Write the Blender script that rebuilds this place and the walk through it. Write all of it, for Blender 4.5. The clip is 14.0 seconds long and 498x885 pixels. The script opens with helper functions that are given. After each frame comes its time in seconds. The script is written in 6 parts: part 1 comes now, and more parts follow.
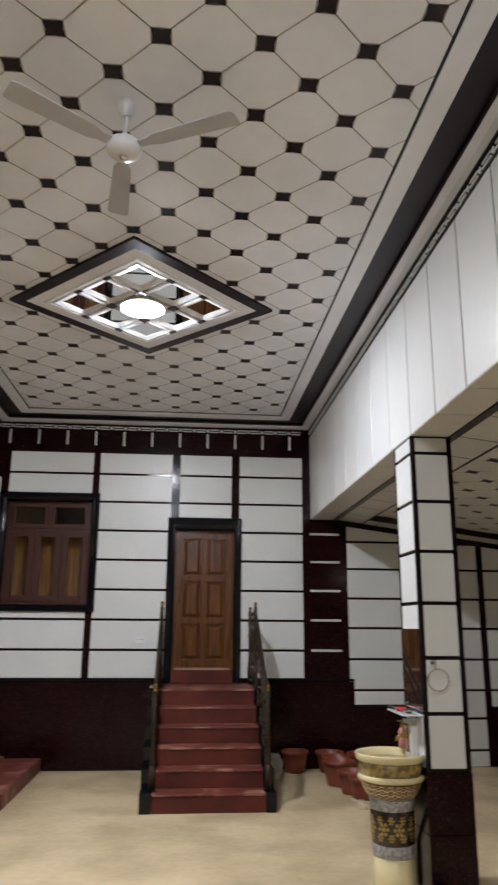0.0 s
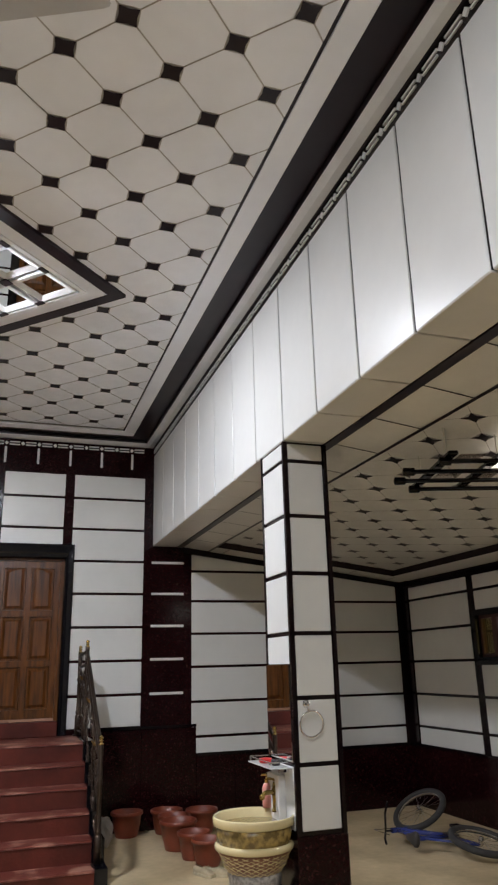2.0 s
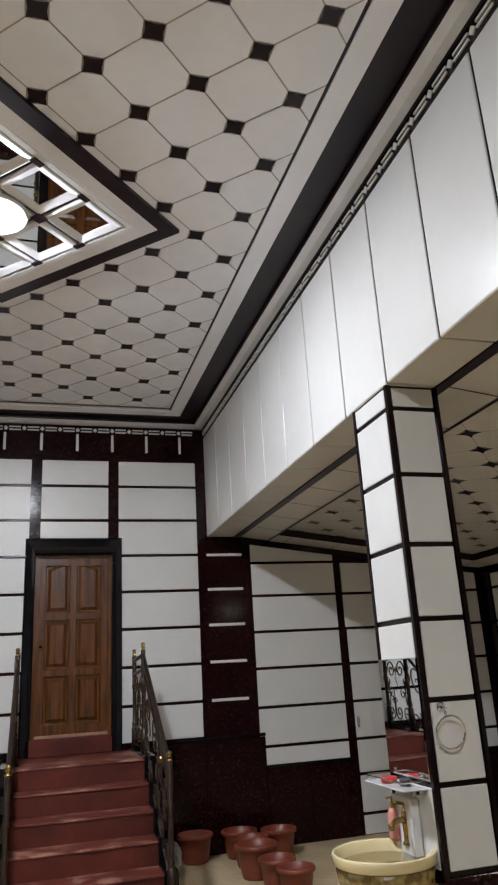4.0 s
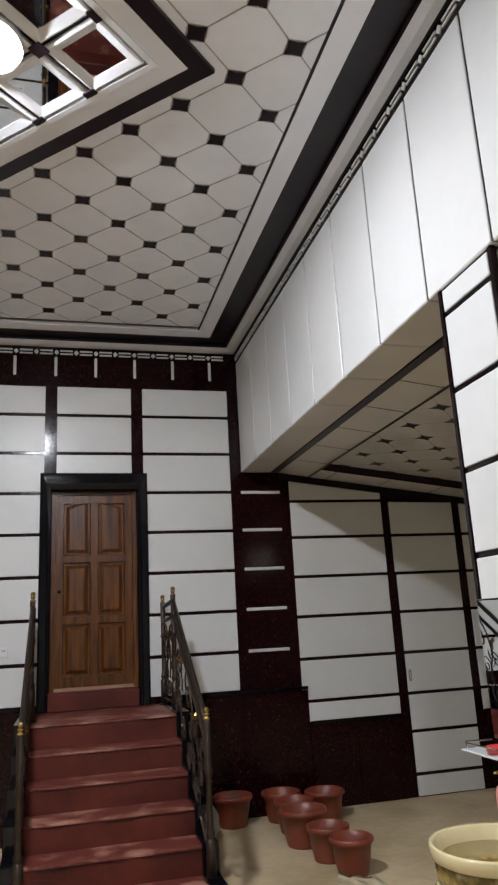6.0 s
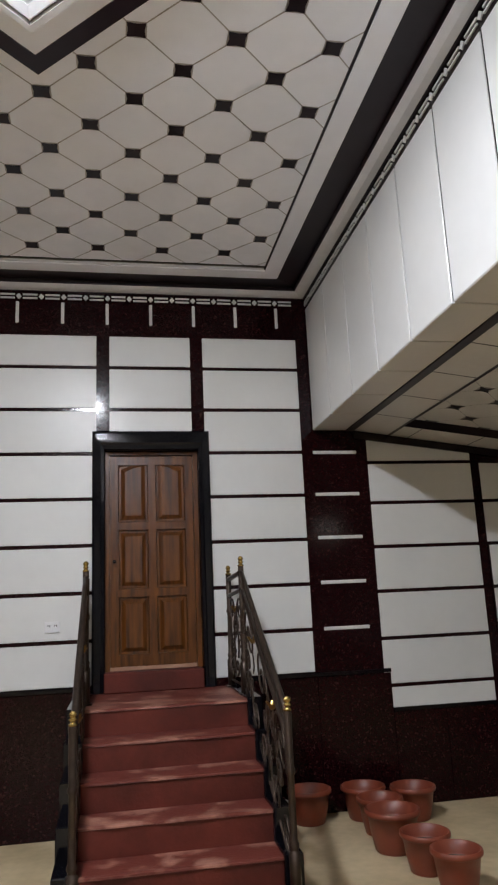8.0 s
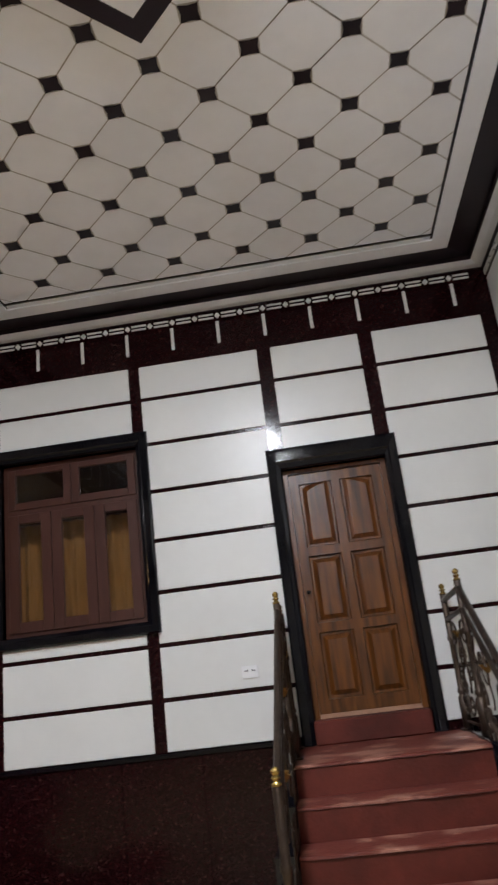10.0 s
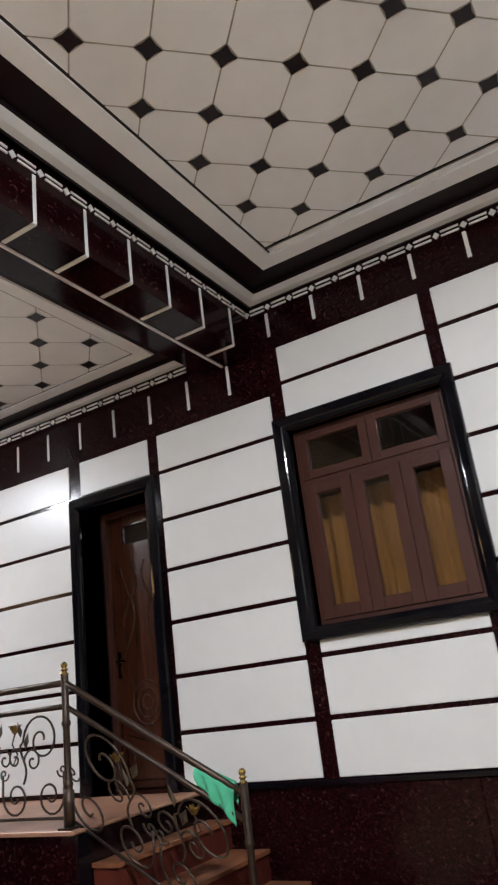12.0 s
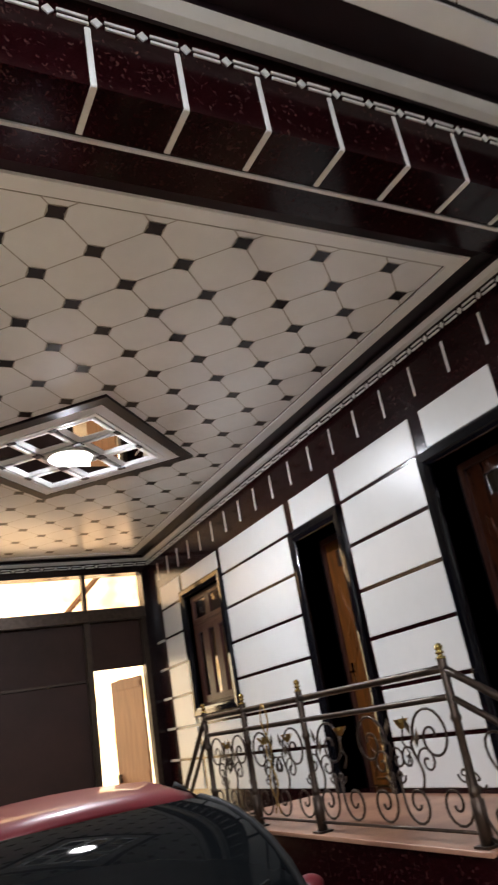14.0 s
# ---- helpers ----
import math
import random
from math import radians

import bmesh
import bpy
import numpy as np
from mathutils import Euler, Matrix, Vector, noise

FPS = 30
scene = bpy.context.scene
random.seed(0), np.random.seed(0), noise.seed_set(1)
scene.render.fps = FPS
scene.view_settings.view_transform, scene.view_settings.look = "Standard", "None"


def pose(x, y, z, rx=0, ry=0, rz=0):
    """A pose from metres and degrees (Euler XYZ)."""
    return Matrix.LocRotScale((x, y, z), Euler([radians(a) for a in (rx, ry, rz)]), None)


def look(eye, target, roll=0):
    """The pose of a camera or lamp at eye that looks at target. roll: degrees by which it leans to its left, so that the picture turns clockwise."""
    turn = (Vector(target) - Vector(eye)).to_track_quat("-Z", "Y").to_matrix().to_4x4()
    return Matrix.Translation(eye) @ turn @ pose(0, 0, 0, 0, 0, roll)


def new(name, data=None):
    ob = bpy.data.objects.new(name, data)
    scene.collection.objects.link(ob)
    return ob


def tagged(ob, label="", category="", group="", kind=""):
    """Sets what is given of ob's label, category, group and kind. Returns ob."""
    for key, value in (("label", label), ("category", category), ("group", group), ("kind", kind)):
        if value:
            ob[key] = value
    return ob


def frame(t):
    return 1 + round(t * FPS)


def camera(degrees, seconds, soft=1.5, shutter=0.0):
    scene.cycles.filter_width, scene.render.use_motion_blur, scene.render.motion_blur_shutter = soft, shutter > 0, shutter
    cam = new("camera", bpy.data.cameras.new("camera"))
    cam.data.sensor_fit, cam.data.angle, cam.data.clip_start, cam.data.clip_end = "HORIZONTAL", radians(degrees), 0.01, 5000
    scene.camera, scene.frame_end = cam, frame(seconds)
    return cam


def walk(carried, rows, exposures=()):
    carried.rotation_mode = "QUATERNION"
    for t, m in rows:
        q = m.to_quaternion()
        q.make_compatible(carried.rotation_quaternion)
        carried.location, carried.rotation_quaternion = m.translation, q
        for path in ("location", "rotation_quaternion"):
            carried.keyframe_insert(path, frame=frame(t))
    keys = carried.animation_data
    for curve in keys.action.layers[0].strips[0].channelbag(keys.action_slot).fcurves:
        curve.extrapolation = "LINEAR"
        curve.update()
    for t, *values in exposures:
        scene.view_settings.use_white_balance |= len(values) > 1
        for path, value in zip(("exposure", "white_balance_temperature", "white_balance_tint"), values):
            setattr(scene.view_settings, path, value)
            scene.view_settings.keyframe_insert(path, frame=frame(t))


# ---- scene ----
# The camera and its walk.
cam = camera(38.3, 14.0, soft=2.2, shutter=0.22)
PATH = [
    (0, (0.083, 0.224, 1.877), (0.248, 2.154, 2.373), 0.4),
    (0.5, (-0.028, 0.465, 1.886), (0.556, 2.314, 2.379), 1.8),
    (1, (-0.026, 0.66, 1.88), (0.752, 2.426, 2.407), 1.8),
    (1.5, (0.098, 0.928, 1.865), (0.772, 2.713, 2.463), -0.4),
    (2, (0.066, 1.187, 1.863), (0.681, 2.995, 2.456), -1.4),
    (2.5, (-0.031, 1.464, 1.879), (0.572, 3.271, 2.489), -2.3),
    (3, (-0.046, 1.705, 1.863), (0.501, 3.522, 2.496), -3.0),
    (3.2, (-0.024, 1.835, 1.861), (0.496, 3.66, 2.493), -3.2),
    (5.3, (-0.037, 2.916, 1.825), (0.571, 4.741, 2.371), -3.6),
    (5.5, (0.025, 3.04, 1.823), (0.584, 4.883, 2.363), -3.9),
    (6, (0.055, 3.267, 1.805), (0.549, 5.142, 2.298), -3.1),
    (6.5, (0.019, 3.627, 1.842), (0.484, 5.523, 2.276), -2.1),
    (7, (0.003, 3.844, 1.835), (0.413, 5.763, 2.222), -1.8),
    (7.2, (0.022, 3.91, 1.839), (0.414, 5.834, 2.218), -2.0),
    (9.3, (0.06, 4.503, 1.736), (0.246, 6.407, 2.321), -4.9),
    (9.5, (0.058, 4.602, 1.7), (0.174, 6.507, 2.298), -5.8),
    (10, (0.129, 4.937, 1.711), (-0.02, 6.841, 2.306), -7.0),
    (10.5, (0.092, 5.232, 1.717), (-0.294, 7.107, 2.296), -6.0),
    (11, (-0.096, 5.469, 1.75), (-0.615, 7.312, 2.329), -4.7),
    (11.5, (-0.188, 5.664, 1.786), (-0.932, 7.421, 2.385), -5.8),
    (12, (-0.212, 5.991, 1.767), (-1.14, 7.637, 2.422), -7.4),
    (12.5, (-0.289, 6.154, 1.791), (-1.346, 7.71, 2.472), -7.3),
    (13, (-0.5, 6.339, 1.854), (-1.696, 7.785, 2.544), -6.3),
    (13.5, (-0.605, 6.549, 1.861), (-2.004, 7.79, 2.571), -7.8),
    (14, (-0.669, 6.804, 1.883), (-2.291, 7.73, 2.598), -10.2),
]
walk(cam, [(t, look(eye, target, roll)) for t, eye, target, roll in PATH],
     exposures=((0.0, -0.16), (3.0, -0.17), (5.5, -0.20), (7.0, -0.08), (9.5, 0.05), (11.0, 0.30), (12.5, 0.40), (14.0, 0.28)))

# ---- world and lights ----
world = bpy.data.worlds.new("world")
scene.world = world
world.use_nodes = True
wn = world.node_tree.nodes
sky = wn.new("ShaderNodeTexSky")
sky.sky_type = "NISHITA"
sky.sun_disc = False
sky.sun_elevation = radians(38)
sky.sun_rotation = radians(127)
wn["Background"].inputs[1].default_value = 0.15
world.node_tree.links.new(sky.outputs[0], wn["Background"].inputs[0])
SUN_DIR = Vector((math.cos(radians(38)) * 0.80, -math.cos(radians(38)) * 0.60, math.sin(radians(38))))
sun_data = bpy.data.lights.new("sun", "SUN")
sun_data.energy, sun_data.angle, sun_data.color = 4.5, radians(0.6), (1.0, 0.82, 0.6)
sun = new("sun", sun_data)
sun.matrix_world = look((0, 0, 12), Vector((0, 0, 12)) - SUN_DIR)

HALL_LAMP, PORCH_LAMP, SIDE_LAMP = (-0.395, 6.555, 4.750), (-7.09, 8.487, 4.470), (3.55, 5.30, 2.99)


def lamp(name, place, watts, colour, radius):
    data = bpy.data.lights.new(name, "POINT")
    data.energy, data.color, data.shadow_soft_size = watts, colour, radius
    ob = new(name, data)
    ob.location = place
    return ob


def room_light(name, place, watts, down):
    """A bulb and its flat diffuser, which throws more of the light downwards."""
    lamp(name, place, watts, LAMP_WHITE, 0.03)
    data = bpy.data.lights.new(name + "_disc", "AREA")
    data.shape, data.size, data.energy, data.color = "DISK", 0.30, down, LAMP_WHITE
    ob = new(name + "_disc", data)
    ob.location = (place[0], place[1], place[2] + 0.018)


LAMP_WHITE = (0.92, 0.955, 1.045)
room_light("hall_lamp_light", HALL_LAMP, 90, 185)
room_light("south_lamp_light", (HALL_LAMP[0], 0.98, HALL_LAMP[2]), 72, 165)
room_light("porch_lamp_light", PORCH_LAMP, 74, 84)
lamp("side_lamp_light", SIDE_LAMP, 0.35, (1.0, 0.95, 0.86), 0.06)
side_disc = bpy.data.lights.new("side_lamp_disc", "AREA")
side_disc.shape, side_disc.size, side_disc.energy, side_disc.color = "DISK", 0.30, 12.5, (1.0, 0.95, 0.86)
new("side_lamp_disc", side_disc).location = (SIDE_LAMP[0], SIDE_LAMP[1], SIDE_LAMP[2] - 0.02)


# ---- materials ----
def material(name, colour, rough=0.5, metal=0.0, vary=0.12, scale=6.0, bump=0.0, bump_scale=40.0, coat=0.0, second=None,
             spread=(0.4, 0.6), grain=None, per_piece=0.0, gloss_vary=0.0, spec=0.5):
    """A surface with two scales of colour noise, relief and, where asked, a shift of tone from piece to piece."""
    m = bpy.data.materials.new(name)
    m.use_nodes = True
    n, l = m.node_tree.nodes, m.node_tree.links
    b = n["Principled BSDF"]
    b.inputs["Roughness"].default_value, b.inputs["Metallic"].default_value = rough, metal
    b.inputs["Coat Weight"].default_value, b.inputs["Coat Roughness"].default_value = coat, 0.05
    b.inputs["Specular IOR Level"].default_value = spec
    co = n.new("ShaderNodeTexCoord")
    mp = n.new("ShaderNodeMapping")
    l.new(co.outputs["Object"], mp.inputs[0])
    if grain:
        mp.inputs["Scale"].default_value = grain
    big = n.new("ShaderNodeTexNoise")
    big.inputs["Scale"].default_value, big.inputs["Detail"].default_value = scale, 5
    l.new(mp.outputs[0], big.inputs[0])
    fine = n.new("ShaderNodeTexNoise")
    fine.inputs["Scale"].default_value, fine.inputs["Detail"].default_value = scale * 9, 4
    l.new(mp.outputs[0], fine.inputs[0])
    ramp = n.new("ShaderNodeValToRGB")
    l.new(big.outputs[0], ramp.inputs[0])
    dark = second or tuple(c * (1 - vary) for c in colour)
    ramp.color_ramp.elements[0].position, ramp.color_ramp.elements[1].position = spread
    ramp.color_ramp.elements[0].color, ramp.color_ramp.elements[1].color = (*dark, 1), (*colour, 1)
    mix = n.new("ShaderNodeMix")
    mix.data_type, mix.blend_type = "RGBA", "MULTIPLY"
    mix.inputs[0].default_value = min(1.0, vary * 1.5)
    l.new(ramp.outputs[0], mix.inputs[6])
    soft = n.new("ShaderNodeMapRange")
    soft.inputs[3].default_value, soft.inputs[4].default_value = 0.6, 1.3
    l.new(fine.outputs[0], soft.inputs[0])
    l.new(soft.outputs[0], mix.inputs[7])
    out = mix.outputs[2]
    if per_piece:
        info = n.new("ShaderNodeObjectInfo")
        r = n.new("ShaderNodeMapRange")
        r.inputs[3].default_value, r.inputs[4].default_value = 1 - per_piece, 1.0
        l.new(info.outputs["Random"], r.inputs[0])
        k = n.new("ShaderNodeMix")
        k.data_type, k.blend_type = "RGBA", "MULTIPLY"
        k.inputs[0].default_value = 1
        l.new(out, k.inputs[6])
        l.new(r.outputs[0], k.inputs[7])
        out = k.outputs[2]
    l.new(out, b.inputs["Base Color"])
    if gloss_vary:
        g = n.new("ShaderNodeMapRange")
        g.inputs[3].default_value, g.inputs[4].default_value = max(0.02, rough - gloss_vary), rough + gloss_vary
        l.new(big.outputs[0], g.inputs[0])
        l.new(g.outputs[0], b.inputs["Roughness"])
    if bump:
        rel = n.new("ShaderNodeTexNoise")
        rel.inputs["Scale"].default_value, rel.inputs["Detail"].default_value = bump_scale, 3
        l.new(mp.outputs[0], rel.inputs[0])
        bp = n.new("ShaderNodeBump")
        bp.inputs["Strength"].default_value, bp.inputs["Distance"].default_value = bump, 0.01
        l.new(rel.outputs[0], bp.inputs["Height"])
        l.new(bp.outputs[0], b.inputs["Normal"])
    return m


def granite(name):
    """Dark maroon stone slab with small paler flecks, polished."""
    m = bpy.data.materials.new(name)
    m.use_nodes = True
    n, l = m.node_tree.nodes, m.node_tree.links
    b = n["Principled BSDF"]
    b.inputs["Specular IOR Level"].default_value = 0.17
    co = n.new("ShaderNodeTexCoord")
    v = n.new("ShaderNodeTexVoronoi")
    v.inputs["Scale"].default_value = 85
    wob = n.new("ShaderNodeTexNoise")
    wob.inputs["Scale"].default_value, wob.inputs["Detail"].default_value = 30, 4
    l.new(co.outputs["Object"], wob.inputs[0])
    add = n.new("ShaderNodeMix")
    add.data_type, add.blend_type = "RGBA", "LINEAR_LIGHT"
    add.inputs[0].default_value = 0.03
    l.new(co.outputs["Object"], add.inputs[6])
    l.new(wob.outputs["Color"], add.inputs[7])
    l.new(add.outputs[2], v.inputs[0])
    sep = n.new("ShaderNodeSeparateColor")
    l.new(v.outputs["Color"], sep.inputs[0])
    ramp = n.new("ShaderNodeValToRGB")
    e = ramp.color_ramp.elements
    e[0].position, e[0].color = 0.0, (0.0085, 0.0010, 0.0016, 1)
    e[1].position, e[1].color = 1.0, (0.052, 0.022, 0.020, 1)
    for pos, col in ((0.50, (0.0100, 0.0013, 0.0020)), (0.76, (0.0125, 0.0018, 0.0026)), (0.93, (0.018, 0.0040, 0.0046))):
        x = e.new(pos)
        x.color = (*col, 1)
    l.new(sep.outputs[0], ramp.inputs[0])
    cloud = n.new("ShaderNodeTexNoise")
    cloud.inputs["Scale"].default_value, cloud.inputs["Detail"].default_value = 2.2, 4
    l.new(co.outputs["Object"], cloud.inputs[0])
    cr = n.new("ShaderNodeMapRange")
    cr.inputs[3].default_value, cr.inputs[4].default_value = 0.55, 1.3
    l.new(cloud.outputs[0], cr.inputs[0])
    k = n.new("ShaderNodeMix")
    k.data_type, k.blend_type = "RGBA", "MULTIPLY"
    k.inputs[0].default_value = 1
    l.new(ramp.outputs[0], k.inputs[6])
    l.new(cr.outputs[0], k.inputs[7])
    l.new(k.outputs[2], b.inputs["Base Color"])
    rr = n.new("ShaderNodeMapRange")
    rr.inputs[3].default_value, rr.inputs[4].default_value = 0.08, 0.20
    l.new(cloud.outputs[0], rr.inputs[0])
    l.new(rr.outputs[0], b.inputs["Roughness"])
    return m


def glow(name, colour, strength):
    m = bpy.data.materials.new(name)
    m.use_nodes = True
    b = m.node_tree.nodes["Principled BSDF"]
    b.inputs["Base Color"].default_value = (*colour, 1)
    b.inputs["Emission Color"].default_value = (*colour, 1)
    b.inputs["Emission Strength"].default_value = strength
    return m


def clear_glass(name, tint=(0.85, 0.9, 0.88), least=0.05):
    """Thin glass: clear straight on, mirror-like at a glancing angle."""
    m = bpy.data.materials.new(name)
    m.use_nodes = True
    n, l = m.node_tree.nodes, m.node_tree.links
    tr, gl, mixer, lw = n.new("ShaderNodeBsdfTransparent"), n.new("ShaderNodeBsdfGlossy"), n.new("ShaderNodeMixShader"), n.new("ShaderNodeLayerWeight")
    tr.inputs[0].default_value = (*tint, 1)
    gl.inputs["Roughness"].default_value = 0.03
    power, lift = n.new("ShaderNodeMath"), n.new("ShaderNodeMapRange")
    power.operation = "POWER"
    power.inputs[1].default_value = 4.0
    lift.inputs[3].default_value, lift.inputs[4].default_value = least, 0.9
    l.new(lw.outputs["Facing"], power.inputs[0])
    l.new(power.outputs[0], lift.inputs[0])
    l.new(lift.outputs[0], mixer.inputs[0])
    l.new(tr.outputs[0], mixer.inputs[1])
    l.new(gl.outputs[0], mixer.inputs[2])
    l.new(mixer.outputs[0], n["Material Output"].inputs[0])
    return m


GRANITE = granite("maroon_granite")
WHITE = material("white_glazed_panel", (0.672, 0.676, 0.662), 0.33, vary=0.05, scale=1.3, bump=0.012, bump_scale=3, per_piece=0.06, gloss_vary=0.02, spec=0.38)
BLACK = material("black_polished_stone", (0.0038, 0.0037, 0.0056), 0.08, vary=0.3, scale=4, gloss_vary=0.04, spec=0.3, bump=0.06, bump_scale=16)
JOINT = material("dark_maroon_joint", (0.0085, 0.0035, 0.0042), 0.18, vary=0.3, scale=14, spec=0.35)
CEIL = material("ceiling_white", (0.83, 0.845, 0.90), 0.5, vary=0.06, scale=1.2, bump=0.05, bump_scale=14)
GLOSSCEIL = material("porch_ceiling_gloss", (0.86, 0.87, 0.90), 0.24, vary=0.06, scale=1.2, bump=0.02, bump_scale=6)
GROOVE = material("ceiling_groove", (0.42, 0.40, 0.38), 0.7, vary=0.15, scale=8)
CDARK = material("ceiling_dark_maroon", (0.016, 0.009, 0.012), 0.3, vary=0.25, scale=5, spec=0.28)
MOULD = material("ceiling_moulding", (0.63, 0.635, 0.65), 0.4, vary=0.08, scale=3)
SIDE_CEIL = material("side_ceiling_panel", (0.66, 0.64, 0.60), 0.3, vary=0.06, scale=1.5, bump=0.03, bump_scale=8)
FLOOR = material("cement_floor", (0.58, 0.46, 0.285), 0.5, vary=0.34, scale=1.5, bump=0.06, bump_scale=30, second=(0.41, 0.315, 0.18), spread=(0.36, 0.60), gloss_vary=0.15)
PLASTER = material("plain_plaster", (0.55, 0.52, 0.47), 0.8, vary=0.1, scale=2, bump=0.1)
RED = material("red_oxide_cement", (0.125, 0.024, 0.015), 0.52, vary=0.3, scale=2.4, bump=0.25, bump_scale=45, second=(0.055, 0.011, 0.008), spread=(0.3, 0.7), gloss_vary=0.15, spec=0.25)
REDWORN = material("worn_red_cement", (0.30, 0.135, 0.095), 0.45, vary=0.3, scale=4.2, bump=0.3, bump_scale=50, second=(0.115, 0.026, 0.018), spread=(0.50, 0.64), spec=0.3)
PINK = material("porch_floor_cement", (0.40, 0.22, 0.14), 0.4, vary=0.25, scale=2, bump=0.1, second=(0.27, 0.13, 0.08))
WOOD = material("varnished_door_wood", (0.155, 0.052, 0.0095), 0.3, spec=0.35, vary=0.3, scale=3.0, grain=(9, 9, 0.9), second=(0.034, 0.0110, 0.0028), spread=(0.28, 0.72), bump=0.05, bump_scale=24)
REDWOOD = material("reddish_carved_wood", (0.058, 0.018, 0.009), 0.22, vary=0.3, scale=3.0, grain=(9, 9, 0.9), second=(0.028, 0.009, 0.005), spread=(0.3, 0.7))
BROWN = material("brown_painted_wood", (0.058, 0.021, 0.015), 0.4, spec=0.3, vary=0.15, scale=6, grain=(4, 4, 0.6), bump=0.03, bump_scale=30)
BRONZE = material("bronze_painted_metal", (0.060, 0.041, 0.030), 0.38, metal=0.7, vary=0.3, scale=18, bump=0.1, bump_scale=120)
BRASS = material("brass", (0.44, 0.31, 0.10), 0.27, metal=1.0, vary=0.2, scale=20)
CHROME = material("chrome", (0.75, 0.75, 0.77), 0.08, metal=1.0, vary=0.05, scale=10)
MIRROR = material("mirror_glass", (0.80, 0.82, 0.82), 0.015, metal=1.0, vary=0.01, scale=2)
FROSTED = material("frosted_shelf_glass", (0.55, 0.57, 0.56), 0.18, vary=0.05, scale=4)
GLASS = clear_glass("window_glass", (0.86, 0.80, 0.76))
TERRA = material("terracotta_plastic", (0.21, 0.045, 0.022), 0.42, vary=0.15, scale=7, bump=0.04, bump_scale=60)
SOIL = material("dry_soil", (0.055, 0.035, 0.022), 0.95, vary=0.4, scale=30, bump=0.6, bump_scale=80)
CREAM = material("cream_glazed_ceramic", (0.68, 0.58, 0.33), 0.14, vary=0.08, scale=3, coat=0.5)
GOLDBAND = material("gold_patterned_glaze", (0.33, 0.23, 0.07), 0.25, vary=0.5, scale=26, second=(0.14, 0.095, 0.03), coat=0.4)
SILVER = material("silver_patterned_glaze", (0.42, 0.41, 0.40), 0.3, vary=0.4, scale=40, second=(0.20, 0.19, 0.19), coat=0.3)
DARKGLAZE = material("dark_brown_glaze", (0.040, 0.026, 0.016), 0.2, vary=0.3, scale=20, coat=0.5)
GOLD = material("gold_paint", (0.45, 0.30, 0.08), 0.35, metal=0.4, vary=0.3, scale=30)
CLAY = material("brown_clay_glaze", (0.20, 0.085, 0.040), 0.3, vary=0.25, scale=18)
BLADE = material("fan_blade_enamel", (0.50, 0.50, 0.53), 0.35, vary=0.06, scale=4)
FANWHITE = material("fan_white_enamel", (0.72, 0.72, 0.73), 0.3, vary=0.05, scale=5)
GATE = material("dark_brown_sheet_gate", (0.036, 0.017, 0.013), 0.55, vary=0.25, scale=1.5, bump=0.08, bump_scale=5, spec=0.2)
ROUGHWALL = material("outside_wall", (0.55, 0.42, 0.27), 0.9, vary=0.3, scale=3, bump=0.3)
GROUND = material("outside_ground", (0.35, 0.27, 0.19), 0.95, vary=0.3, scale=0.8, bump=0.2)


# ---- builders ----
def box(bm, x0, x1, y0, y1, z0, z1, mat=0):
    """An axis-aligned block in bm."""
    v = [bm.verts.new((x, y, z)) for x in (x0, x1) for y in (y0, y1) for z in (z0, z1)]
    for q in ((0, 1, 3, 2), (4, 6, 7, 5), (0, 4, 5, 1), (2, 3, 7, 6), (0, 2, 6, 4), (1, 5, 7, 3)):
        f = bm.faces.new([v[i] for i in q])
        f.material_index = mat
    return v


def soften(bm, width, segments=1):
    bmesh.ops.recalc_face_normals(bm, faces=bm.faces)
    bmesh.ops.bevel(bm, geom=bm.edges[:], offset=width, segments=segments, profile=0.7, affect="EDGES")


def mesh_of(name, bm, mats, smooth=False):
    bmesh.ops.recalc_face_normals(bm, faces=bm.faces)
    me = bpy.data.meshes.new(name)
    bm.to_mesh(me)
    bm.free()
    for m in mats if isinstance(mats, (list, tuple)) else (mats,):
        me.materials.append(m)
    if smooth:
        for p in me.polygons:
            p.use_smooth = True
    return me


def part(name, bm, mats, parent=None, label="", smooth=False):
    ob = new(name, mesh_of(name, bm, mats, smooth))
    if parent:
        ob.parent = parent
    if label:
        ob["label"] = label
    return ob


def block(name, dims, mat, parent=None, label="", bevel=0.0):
    bm = bmesh.new()
    box(bm, *dims)
    if bevel:
        soften(bm, bevel)
    return part(name, bm, mat, parent, label)


def thing(name, label, category, at=(0, 0, 0), turn=0.0, group=""):
    """An empty that holds the parts of one thing."""
    e = new(name)
    e.empty_display_size = 0.1
    e.matrix_basis = pose(*at, 0, 0, turn)
    return tagged(e, label, category, group)


def lathe(bm, profile, centre=(0, 0, 0), steps=24, mat=0, axis="z"):
    """A turned shape from (radius, height) pairs."""
    rings = []
    for r, h in profile:
        ring = []
        for k in range(steps):
            a = 2 * math.pi * k / steps
            p = (r * math.cos(a), r * math.sin(a), h) if axis == "z" else ((h, r * math.cos(a), r * math.sin(a)) if axis == "x" else (r * math.cos(a), h, r * math.sin(a)))
            ring.append(bm.verts.new((centre[0] + p[0], centre[1] + p[1], centre[2] + p[2])))
        rings.append(ring)
    for a, b in zip(rings, rings[1:]):
        for k in range(steps):
            f = bm.faces.new((a[k], a[(k + 1) % steps], b[(k + 1) % steps], b[k]))
            f.material_index = mat
    for ring in (rings[0], rings[-1]):
        f = bm.faces.new(ring)
        f.material_index = mat
    return rings


